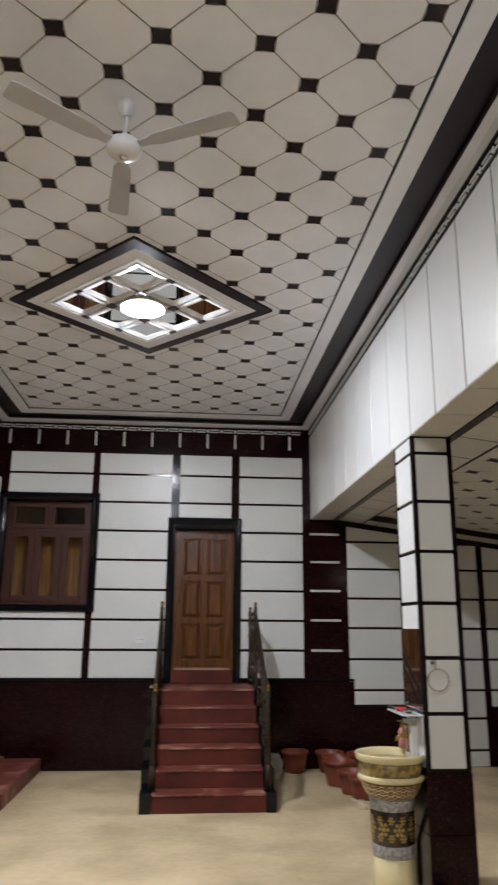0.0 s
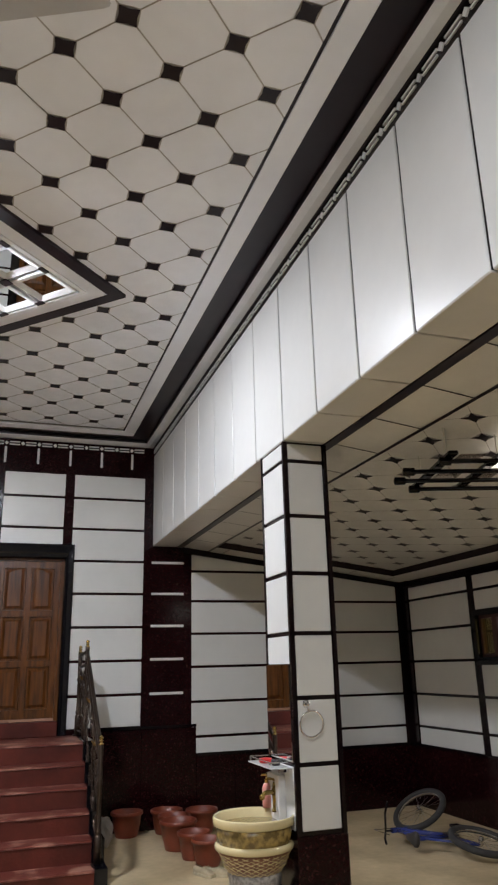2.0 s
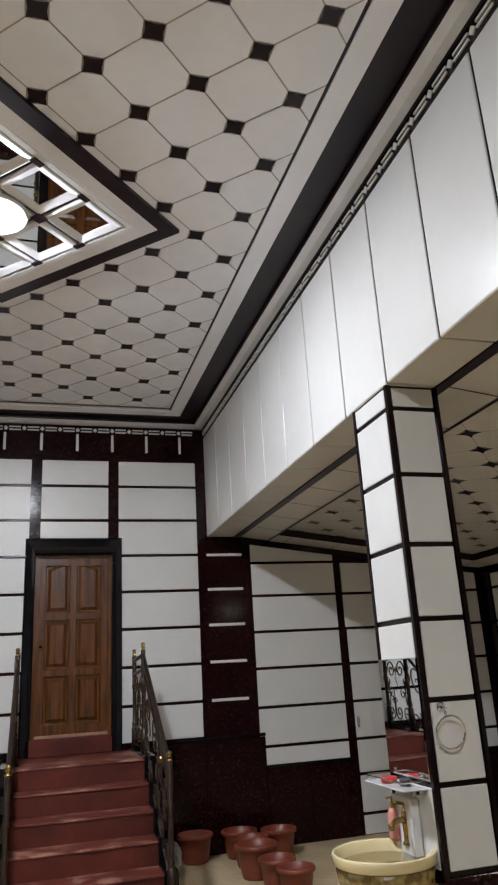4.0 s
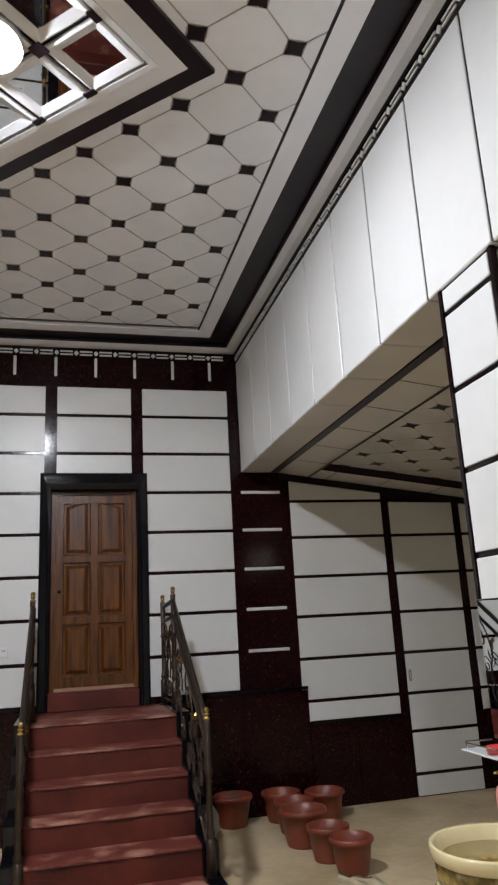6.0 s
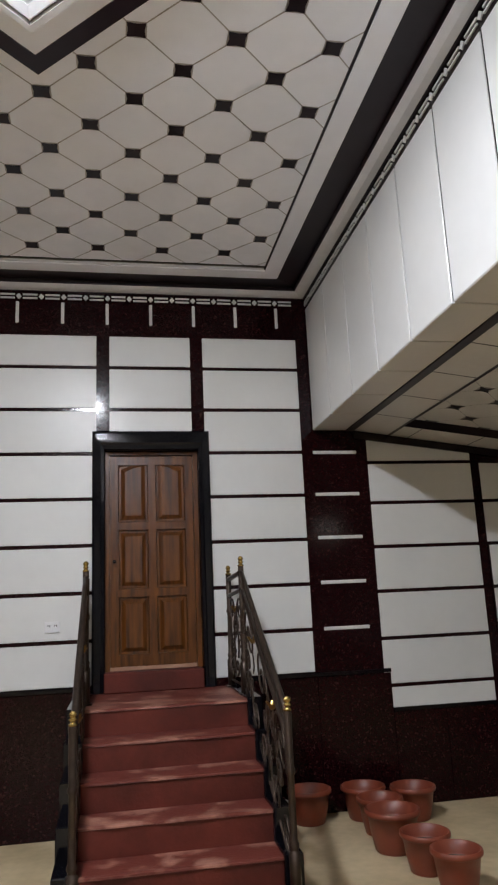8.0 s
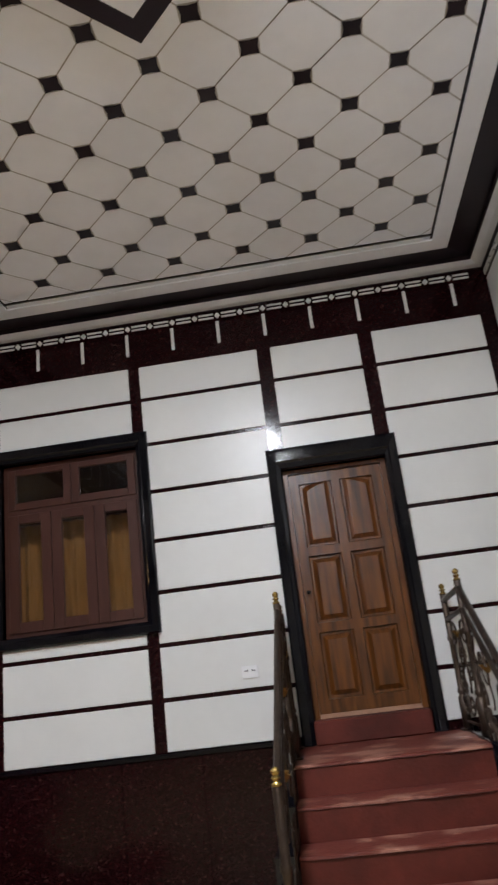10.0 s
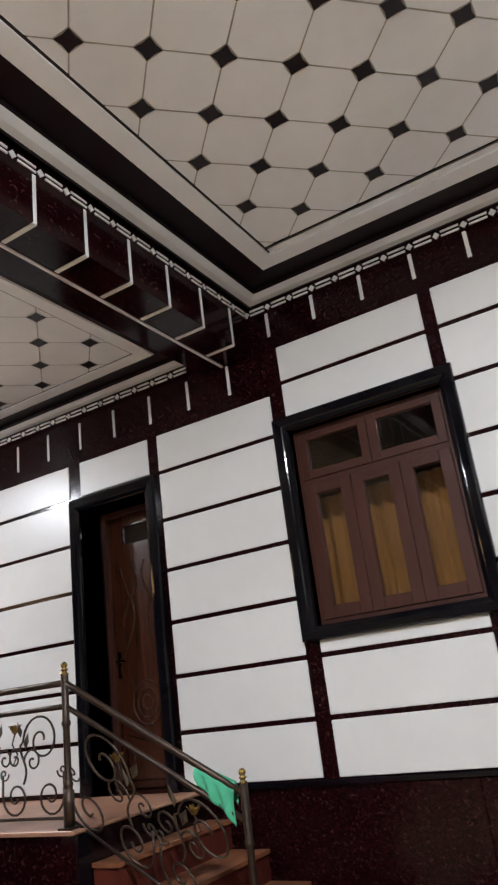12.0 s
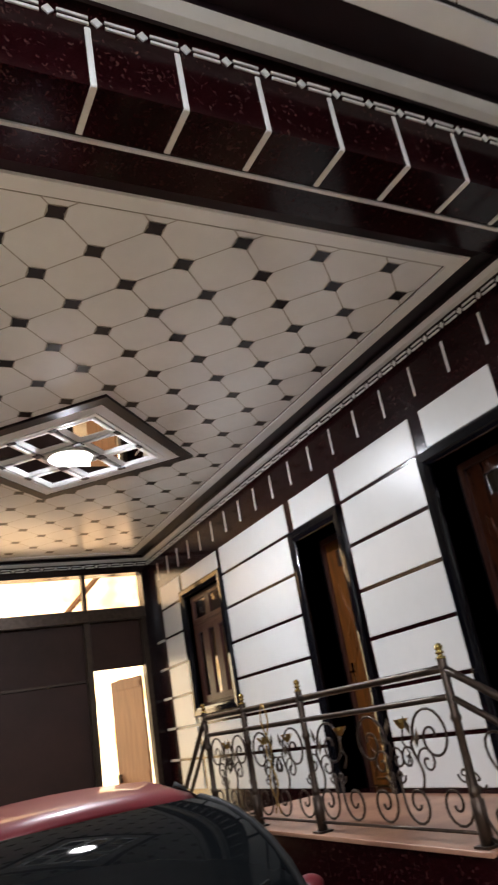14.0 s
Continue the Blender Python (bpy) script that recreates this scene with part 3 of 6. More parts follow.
block("edge_rail", (LBEAM_X - 0.29, LBEAM_X - 0.27, FRONT, BACK - 0.02, LBEAM_Z - 0.012, LBEAM_Z), MOULD, beam_west)

# column
COL = (1.895, 2.235, 5.81, 6.29)
bm = bmesh.new()
box(bm, COL[0] + 0.012, COL[1] - 0.012, COL[2] + 0.012, COL[3] - 0.012, 0.0, BEAM_Z - 0.004)
column = tagged(part("column", bm, JOINT), "square column clad in white panels on a granite base", "column", kind="structure")
CJ = (0.850, 1.246, 1.650, 2.060, 2.462, 2.864, 3.265, 3.408)
for a, b in zip(CJ, CJ[1:]):
    for axis, at, out, r in (("y", COL[2] + 0.012, -1, (COL[0] + 0.037, COL[1] - 0.037)), ("x", COL[0] + 0.012, -1, (COL[2] + 0.037, COL[3] - 0.037)),
                             ("y", COL[3] - 0.012, 1, (COL[0] + 0.037, COL[1] - 0.037)), ("x", COL[1] - 0.012, 1, (COL[2] + 0.037, COL[3] - 0.037))):
        wall_panel(column, axis, at, out, (*r, a + 0.014, b - 0.014))
for z0, z1 in ((0.0, 0.415), (0.419, 0.835)):
    block("granite_slab", (COL[0] - 0.004, COL[1] + 0.004, COL[2] - 0.004, COL[3] + 0.004, z0, z1), GRANITE, column, "", 0.003)
for x in (COL[0] + 0.012, COL[1] - 0.012):
    for y in (COL[2] + 0.012, COL[3] - 0.012):
        block("corner_strip", (x - 0.013, x + 0.013, y - 0.013, y + 0.013, 0.837, BEAM_Z - 0.006), JOINT, column)

# ---- stair to the wooden door ----
STEP, TREAD, STAIR_Y = 0.185, 0.268, 8.35


def main_stair():
    st = thing("staircase", "worn red cement staircase with black stone side blocks", "stairs", (0.38, STAIR_Y, 0))
    top = BACK - 0.02 - STAIR_Y
    for k in range(6):
        bm = bmesh.new()
        y0, y1 = TREAD * k, TREAD * (k + 1) if k < 5 else top
        box(bm, -0.585, 0.60, y0, top, STEP * k + 0.0005, STEP * (k + 1) - 0.022, 0)
        # worn tread with an uneven front edge
        n, z1 = 26, STEP * (k + 1)
        cols = []
        for q in range(n + 1):
            x = -0.585 + 1.185 * q / n
            w = noise.noise(Vector((x * 7, k * 3.1, 0))) * 0.008 + max(0, noise.noise(Vector((x * 16, k * 5.7, 4))) - 0.25) * 0.03
            h = noise.noise(Vector((x * 5, k * 2.3, 9))) * 0.004 - max(0, noise.noise(Vector((x * 14, k * 7.7, 2))) - 0.2) * 0.016
            yb = top if k == 5 else y1 + 0.02
            cols.append([bm.verts.new(p) for p in ((x, y0 + 0.002, z1 - 0.022), (x, y0 - 0.012 + w, z1 - 0.018), (x, y0 - 0.010 + w, z1 - 0.006 + h), (x, y0 + 0.004 + w, z1 + h * 0.5), (x, y0 + 0.09, z1), (x, yb, z1))])
        for a, b in zip(cols, cols[1:]):
            for q in range(5):
                bm.faces.new((a[q], b[q], b[q + 1], a[q + 1])).material_index = 1
        part("step", bm, [RED, REDWORN], st)
        for x0, x1 in ((-0.715, -0.588), (0.603, 0.715)):
            block("side_block", (x0, x1, y0 - 0.02, y1 - 0.021, 0.0, STEP * (k + 1) + 0.015), BLACK, st, "black polished stone side block", 0.006)
    block("door_sill", (-0.47, 0.385, top - 0.08, top + 0.10, STEP * 6, STEP * 6 + 0.165), RED, st, "red cement door sill", 0.008)
    return st


main_stair()


# ---- doors and windows ----
def mitred_frame(name, parent, outer, inner, y_out, y_in, mat, floor_open=False, label=""):
    """A surround with sloped faces and mitred corners."""
    bm = bmesh.new()
    lo, hi = (outer[2], inner[2])
    o = [(outer[0], outer[2]), (outer[0], outer[3]), (outer[1], outer[3]), (outer[1], outer[2])]
    i = [(inner[0], inner[2]), (inner[0], inner[3]), (inner[1], inner[3]), (inner[1], inner[2])]
    ring = []
    for (ox, oz), (ix, iz) in zip(o, i):
        def at(s, y):
            return (ox + (ix - ox) * s, y, oz + (iz - oz) * s)
        ring.append([bm.verts.new(p) for p in ((ox, BACK, oz), (ox, y_out + 0.016, oz), at(0.06, y_out + 0.005), at(0.16, y_out), at(0.62, y_out + 0.004), at(0.72, y_out + 0.010), at(0.94, y_out + 0.016), at(1.0, y_out + 0.026), (ix, y_in, iz))])
    sides = ((0, 1), (1, 2), (2, 3)) if floor_open else ((0, 1), (1, 2), (2, 3), (3, 0))
    for a, b in sides:
        for k in range(8):
            bm.faces.new((ring[a][k], ring[b][k], ring[b][k + 1], ring[a][k + 1]))
    return part(name, bm, mat, parent, label)


def raised_panel(bm, x0, x1, y, z0, z1, arch=0.0, mat=0):
    """A fielded panel on a door leaf: sunk edge and raised middle, its top arched if asked."""
    def outline(d, yy):
        pts = [(x0 + d, z0 + d), (x1 - d, z0 + d)]
        n = 8 if arch else 1
        for k in range(n + 1):
            s = k / n
            x = x1 - d + (x0 - x1 + 2 * d) * s
            pts.append((x, z1 - d - arch * (abs(arch_side - s) ** 1.6)))
        return [bm.verts.new((x, yy, z)) for x, z in pts]
    rings = [outline(0.0, y), outline(0.008, y + 0.020), outline(0.026, y + 0.020), outline(0.060, y - 0.004)]
    for a, b in zip(rings, rings[1:]):
        for k in range(len(a)):
            bm.faces.new((a[k], a[(k + 1) % len(a)], b[(k + 1) % len(b)], b[k])).material_index = mat
    bm.faces.new(rings[-1]).material_index = mat


arch_side = 0.0


def wooden_door():
    global arch_side
    d = tagged(new("door_1"), "brown varnished wooden door with six raised panels, closed", "door", kind="structure")
    mitred_frame("door_surround", d, FRAME1, DOOR1, BACK - 0.05, BACK + 0.13, BLACK, True, "black polished stone surround")
    x0, x1, z0, z1 = -0.068, 0.753, 1.278, 3.222
    y = BACK + 0.085
    bm = bmesh.new()
    box(bm, x0 - 0.016, x0 + 0.028, y - 0.03, y + 0.06, 1.11 + 0.166, z1 + 0.012)
    box(bm, x1 - 0.028, x1 + 0.016, y - 0.03, y + 0.06, 1.11 + 0.166, z1 + 0.012)
    box(bm, x0 + 0.028, x1 - 0.028, y - 0.03, y + 0.06, z1 - 0.028, z1 + 0.012)
    part("jamb", bm, WOOD, d, "brown wooden jamb")
    bm = bmesh.new()
    lx0, lx1, lz1 = x0 + 0.03, x1 - 0.03, z1 - 0.03
    mid = (lx0 + lx1) / 2
    rails = (z0, z0 + 0.13, 1.905, 1.975, 2.505, 2.575, lz1 - 0.085, lz1)
    for a, b in ((lx0, lx0 + 0.075), (mid - 0.035, mid + 0.035), (lx1 - 0.075, lx1)):
        box(bm, a, b, y, y + 0.04, z0, lz1)
    for a, b in zip(rails[::2], rails[1::2]):
        for p, q in ((lx0 + 0.075, mid - 0.035), (mid + 0.035, lx1 - 0.075)):
            box(bm, p, q, y, y + 0.04, a, b)
    leaf = part("leaf", bm, WOOD, d)
    for r, (a, b) in enumerate(((rails[1], rails[2]), (rails[3], rails[4]), (rails[5], rails[6]))):
        for c, (p, q) in enumerate(((lx0 + 0.075, mid - 0.035), (mid + 0.035, lx1 - 0.075))):
            bm = bmesh.new()
            arch_side = 0.0 if c == 0 else 1.0
            raised_panel(bm, p, q, y + 0.004, a, b + (0.045 if r == 2 else 0), 0.055 if r == 2 else 0.0)
            part("raised_panel", bm, WOOD, leaf)
    bm = bmesh.new()
    box(bm, lx0 + 0.01, lx1 - 0.01, y + 0.03, y + 0.04, z0 + 0.01, lz1 - 0.01)
    part("backing", bm, WOOD, leaf)
    bm = bmesh.new()
    box(bm, lx0, lx1, y - 0.012, y, z0 - 0.0, z0 + 0.03)
    part("weather_bar", bm, PINK, leaf, "paler worn strip at the foot")
    bm = bmesh.new()
    lathe(bm, ((0.008, 0), (0.008, -0.02), (0.016, -0.03), (0.016, -0.045), (0.004, -0.05)), (lx0 + 0.04, y, 2.22), 10, axis="y")
    part("door_knob", bm, BLACK, leaf, "", True)


wooden_door()


def curved_bead(bm, pts, y, r=0.011):
    tube(bm, [(x, y, z) for x, z in pts], r, 6)


def carved_door(name, opening, frame_rect, colour, label):
    d = tagged(new(name), label, "door", kind="structure")
    mitred_frame("door_surround", d, frame_rect, opening, BACK - 0.05, BACK + 0.40, BLACK, True, "black polished stone surround")
    x0, x1, z0, z1 = opening
    y = BACK + 0.29
    block("jamb", (x0 + 0.001, x0 + 0.05, y - 0.02, y + 0.08, z0, z1), BROWN, d)
    block("jamb", (x1 - 0.05, x1 - 0.001, y - 0.02, y + 0.08, z0, z1), BROWN, d)
    block("jamb", (x0 + 0.05, x1 - 0.05, y - 0.02, y + 0.08, z1 - 0.05, z1), BROWN, d)
    w = x1 - x0 - 0.11
    lx, top = x0 + 0.055, z1 - 0.055
    bm = bmesh.new()
    slab_with_holes(bm, lx, lx + w, z0 + 0.012, top, [(lx + 0.16, lx + w - 0.16, top - 0.27, top - 0.10)], lambda a, b, c, e: box(bm, a, b, y, y + 0.045, c, e))
    leaf = part("leaf", bm, colour, d)
    # pane added near the top, standing in for a pale reflection on the door
    bm = bmesh.new()
    box(bm, lx + 0.16, lx + w - 0.16, y + 0.018, y + 0.024, top - 0.27, top - 0.10)
    part("added_pane", bm, GLASS, leaf)
    bm = bmesh.new()
    cx = lx + w / 2
    # long S-shaped beads, a round boss and a border
    for s in (1, -1):
        curved_bead(bm, [(cx + s * (0.27 - 0.16 * math.sin(math.pi * k / 14) ** 2 - 0.06 * k / 14), 2.05 + 0.95 * k / 14) for k in range(15)], y)
        curved_bead(bm, [(cx + s * (0.12 + 0.09 * math.cos(math.pi * 1.3 * k / 10)), 2.45 + 0.55 * k / 10) for k in range(11)], y)
        curved_bead(bm, [(cx + s * (0.27 - 0.10 * math.sin(math.pi * k / 10)), 1.26 + 0.22 * k / 10) for k in range(11)], y)
    for r in (0.155, 0.105, 0.05):
        tube(bm, [(cx + r * math.cos(a * math.pi / 12), y, 1.80 + r * 1.15 * math.sin(a * math.pi / 12)) for a in range(24)], 0.011, 6, closed=True)
    e = 0.07
    curved_bead(bm, [(lx + e, z0 + e), (lx + e, 1.56), (cx, 1.50), (lx + w - e, 1.56), (lx + w - e, z0 + e), (lx + e, z0 + e)], y)
    part("carved_bead", bm, colour, leaf, "raised carved scrollwork", True)
    bm = bmesh.new()
    box(bm, lx + 0.035, lx + 0.075, y - 0.006, y, 2.02, 2.24)
    tube(bm, [(lx + 0.055, y - 0.006, 2.16), (lx + 0.055, y - 0.05, 2.16), (lx + 0.16, y - 0.055, 2.155)], 0.009, 8)
    part("door_handle", bm, CHROME, leaf, "chrome lever handle")
    return d


carved_door("door_2", DOOR2, FRAME2, REDWOOD, "dark reddish carved wooden door in a deep black recess")
carved_door("door_3", DOOR3, FRAME3, WOOD, "brown carved wooden door in a deep black recess")

CURTAIN = material("ochre_curtain_cloth", (0.40, 0.25, 0.085), 0.9, vary=0.2, scale=7, grain=(6, 1, 0.4))
DARKSHELL = material("dark_shell_brown", (0.16, 0.11, 0.07), 0.9, vary=0.2, scale=2)


def window_unit(name, frame_rect, opening, label):
    w = tagged(new(name), label, "window", kind="structure")
    mitred_frame("window_surround", w, frame_rect, opening, BACK - 0.055, BACK + 0.12, BLACK, False, "black polished stone surround")
    x0, x1, z0, z1 = opening
    y = BACK + 0.06
    bar = z0 + (z1 - z0) * 0.715
    bm = bmesh.new()
    for r in ((x0, x0 + 0.035, z0, z1), (x1 - 0.035, x1, z0, z1), (x0 + 0.035, x1 - 0.035, z0, z0 + 0.035), (x0 + 0.035, x1 - 0.035, z1 - 0.035, z1), (x0 + 0.035, x1 - 0.035, bar - 0.02, bar + 0.02)):
        box(bm, r[0], r[1], y, y + 0.07, r[2], r[3])
    part("window_frame", bm, BROWN, w)

    def sash(a, b, c, d, stile, rail_b, rail_t):
        bm = bmesh.new()
        for r in ((a, a + stile, c, d), (b - stile, b, c, d), (a + stile, b - stile, c, c + rail_b), (a + stile, b - stile, d - rail_t, d)):
            box(bm, r[0], r[1], y - 0.014, y + 0.03, r[2], r[3])
        soften(bm, 0.004)
        s = part("sash", bm, BROWN, w)
        bm = bmesh.new()
        box(bm, a + stile - 0.004, b - stile + 0.004, y + 0.012, y + 0.017, c + rail_b - 0.004, d - rail_t + 0.004)
        part("pane", bm, GLASS, s)
        bm = bmesh.new()
        for r in ((a + stile - 0.006, a + stile + 0.004, c + rail_b, d - rail_t), (b - stile - 0.004, b - stile + 0.006, c + rail_b, d - rail_t), (a + stile, b - stile, c + rail_b - 0.006, c + rail_b + 0.004), (a + stile, b - stile, d - rail_t - 0.004, d - rail_t + 0.006)):
            box(bm, r[0], r[1], y + 0.000, y + 0.012, r[2], r[3])
        part("glazing_bead", bm, BROWN, s)
    third = (x1 - x0 - 0.07) / 3
    for k in range(3):
        a = x0 + 0.035 + third * k
        sash(a + 0.002, a + third - 0.002, z0 + 0.037, bar - 0.022, 0.088, 0.085, 0.075)
    half = (x1 - x0 - 0.07) / 2
    for k in range(2):
        a = x0 + 0.035 + half * k
        sash(a + 0.002, a + half - 0.002, bar + 0.022, z1 - 0.037, 0.068, 0.065, 0.05)
    # folds of the curtain behind the glass
    bm = bmesh.new()
    n = 90
    rows = [[bm.verts.new((x0 - 0.1 + (x1 - x0 + 0.2) * k / n, BACK + 0.34 + 0.03 * math.sin(k * 0.9) + 0.014 * math.sin(k * 2.3 + 1) + (0.02 if j else 0), z)) for k in range(n + 1)] for j, z in enumerate((z0 - 0.3, bar - 0.06))]
    for k in range(n):
        bm.faces.new((rows[0][k], rows[0][k + 1], rows[1][k + 1], rows[1][k]))
    cloth = part("curtain", bm, CURTAIN, w, "ochre curtain hanging behind the glass", True)
    bm = bmesh.new()
    tube(bm, [(x0 - 0.15, BACK + 0.34, bar - 0.05), (x1 + 0.15, BACK + 0.34, bar - 0.05)], 0.012, 8)
    part("curtain_rod", bm, BRONZE, w)
    return w


window_unit("window_1", FRAMEW1, WIN1, "brown wooden window with three sashes and ochre curtain behind")
window_unit("window_2", FRAMEW2, WIN2, "brown wooden window with three sashes near the gate")
# closed shell added behind the back wall; dark brown stands in for dim rooms
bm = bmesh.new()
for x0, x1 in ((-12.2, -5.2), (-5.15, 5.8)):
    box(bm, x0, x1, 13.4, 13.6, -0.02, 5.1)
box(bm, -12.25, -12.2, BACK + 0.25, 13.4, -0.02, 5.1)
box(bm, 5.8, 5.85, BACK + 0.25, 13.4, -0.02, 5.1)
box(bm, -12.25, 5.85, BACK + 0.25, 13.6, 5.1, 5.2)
tagged(part("shell_behind", bm, DARKSHELL), "dark brown shell added behind the windows and doors", "wall", kind="structure")

# roof over all
bm = bmesh.new()
box(bm, FAR - 0.25, RIGHT + 0.25, FRONT - 0.25, BACK + 0.25, 5.1, 5.3)
tagged(part("roof", bm, PLASTER), "flat concrete roof slab", "roof", kind="structure")


def east_window():
    w = tagged(new("window_3"), "small dark framed window in the panelled wall", "window", kind="structure")
    y0, y1, z0, z1 = WIN_E
    o = FRAME_E
    bm = bmesh.new()
    for r in ((o[0], y0, o[2], o[3]), (y1, o[1], o[2], o[3]), (y0, y1, o[2], z0), (y0, y1, z1, o[3])):
        box(bm, RIGHT - 0.04, RIGHT + 0.01, *r)
    part("window_surround", bm, BLACK, w, "black stone surround")
    bm = bmesh.new()
    mid = y0 + 0.675
    for r in ((y0, y0 + 0.04, z0, z1), (y1 - 0.04, y1, z0, z1), (mid - 0.05, mid + 0.05, z0 + 0.04, z1 - 0.04), (y0 + 0.04, y1 - 0.04, z0, z0 + 0.04), (y0 + 0.04, y1 - 0.04, z1 - 0.04, z1)):
        box(bm, RIGHT + 0.015, RIGHT + 0.075, *r)
    part("window_frame", bm, BROWN, w)
    for a, b, g, lab in ((y0 + 0.04, mid - 0.05, GLASS, ""), (mid + 0.05, y1 - 0.04, clear_glass("ochre_glass", (0.60, 0.50, 0.27)), "ochre tinted pane")):
        bm = bmesh.new()
        box(bm, RIGHT + 0.040, RIGHT + 0.045, a, b, z0 + 0.04, z1 - 0.04)
        part("pane", bm, g, w, lab)


east_window()


def panel_door():
    """The door that is clad like the wall, down to the floor."""
    d = tagged(new("door_4"), "flush door clad in white panels with dark joints", "door", kind="structure")
    block("leaf", (3.592, 4.383, BACK - 0.010, BACK + 0.002, 0.004, 2.270), JOINT, d)
    for a, b in panel_rows(0.01, 2.258, SIDE_JOINTS):
        bm = bmesh.new()
        box(bm, 3.605, 4.370, BACK - 0.020, BACK - 0.010, a, b)
        soften(bm, 0.003)
        part("white_panel", bm, WHITE, d)
    bm = bmesh.new()
    box(bm, 3.625, 3.655, BACK - 0.027, BACK - 0.020, 1.14, 1.26)
    tube(bm, [(3.64, BACK - 0.027, 1.17), (3.64, BACK - 0.055, 1.17), (3.64, BACK - 0.055, 1.24), (3.64, BACK - 0.027, 1.24)], 0.006, 6)
    part("door_handle", bm, CHROME, d, "pale metal pull handle")


panel_door()


# ---- lights of the rooms ----
BULB = glow("bright_led", (1.0, 0.98, 0.95), 30.0)


def mirror_light(name, place, half, label, n=3):
    """A square light tray on its corner: dark and pale borders, a grid of mirror panes and a lamp in the middle."""
    t = thing(name, label, "ceiling light", place, 45.0)
    s = half / math.sqrt(2)

    def ring(nm, a, b, z0, z1, mat, lab):
        bm = bmesh.new()
        for r in ((-a, a, -a, -b), (-a, a, b, a), (-a, -b, -b, b), (b, a, -b, b)):
            box(bm, *r, z0, z1)
        return part(nm, bm, mat, t, lab)
    ring("outer_border", s, s - 0.105, -0.030, 0.0, CDARK, "dark outer border")
    ring("inner_border", s - 0.105, s - 0.225, -0.024, 0.0, CEIL, "pale inner border")
    ring("light_rim", s - 0.225, s - 0.262, -0.036, 0.0, FANWHITE, "white raised rim")
    e = s - 0.262
    bm = bmesh.new()
    box(bm, -e, e, -e, e, -0.008, 0.0)
    part("backing", bm, CDARK, t, "dark backing between the cells")
    cell, gap, rim = 2 * e / n, 0.017, 0.062
    for i in range(n):
        for j in range(n):
            cx, cy = -e + cell * (i + 0.5), -e + cell * (j + 0.5)
            o, q = cell / 2 - gap, cell / 2 - gap - rim
            bm = bmesh.new()
            # a white surround that slopes up to its mirror
            rings = [[bm.verts.new((cx + u * w, cy + v * w, z)) for u, v in ((-1, -1), (1, -1), (1, 1), (-1, 1))] for w, z in ((o, -0.009), (o, -0.030), (o - 0.012, -0.036), (q, -0.020), (q, -0.010))]
            for ra, rb in zip(rings, rings[1:]):
                for k in range(4):
                    bm.faces.new((ra[k], ra[(k + 1) % 4], rb[(k + 1) % 4], rb[k]))
            part("cell_frame", bm, FANWHITE, t, "white sloping cell frame")
            bm = bmesh.new()
            box(bm, cx - q, cx + q, cy - q, cy + q, -0.016, -0.009)
            part("mirror_pane", bm, MIRROR, t)
    for i in range(n + 1):
        for j in range(n + 1):
            if (i in (0, n)) and (j in (0, n)):
                continue
            px, py = -e + cell * i, -e + cell * j
            bm = bmesh.new()
            box(bm, max(-e, px - 0.040), min(e, px + 0.040), max(-e, py - 0.040), min(e, py + 0.040), -0.046, -0.037)
            part("corner_block", bm, CDARK, t, "dark corner block")
    bm = bmesh.new()
    lathe(bm, ((0.185, -0.020), (0.192, -0.040), (0.16, -0.046), (0.01, -0.048)), (0, 0, 0), 28)
    part("lamp_disc", bm, BULB, t, "glowing white lamp")
    # ring added to keep the glowing disc's sideways light off tray and ceiling
    bm = bmesh.new()
    for r0, r1, z0, z1 in ((0.205, 0.213, -0.060, -0.012),):
        inner, outer = [], []
        for z in (z0, z1):
            inner.append([bm.verts.new((r0 * math.cos(2 * math.pi * q / 36), r0 * math.sin(2 * math.pi * q / 36), z)) for q in range(36)])
            outer.append([bm.verts.new((r1 * math.cos(2 * math.pi * q / 36), r1 * math.sin(2 * math.pi * q / 36), z)) for q in range(36)])
        for q in range(36):
            w = (q + 1) % 36
            for f in ((inner[0][q], inner[0][w], inner[1][w], inner[1][q]), (outer[0][q], outer[1][q], outer[1][w], outer[0][w]), (inner[0][q], outer[0][q], outer[0][w], inner[0][w]), (inner[1][q], inner[1][w], outer[1][w], outer[1][q])):
                bm.faces.new(f)
    part("lamp_shield", bm, FANWHITE, t, "white shield ring added round the lamp", True)
    return t


mirror_light("ceiling_light", (-0.395, 6.555, TOP - 0.004), 1.235, "square mirrored ceiling light with dark border, lit")
mirror_light("ceiling_light", (-0.395, 0.98, TOP - 0.004), 1.235, "square mirrored ceiling light with dark border, lit")
mirror_light("ceiling_light", (-7.09, 8.487, PORCH_TOP - 0.004), 1.285, "square mirrored ceiling light over the porch, lit")


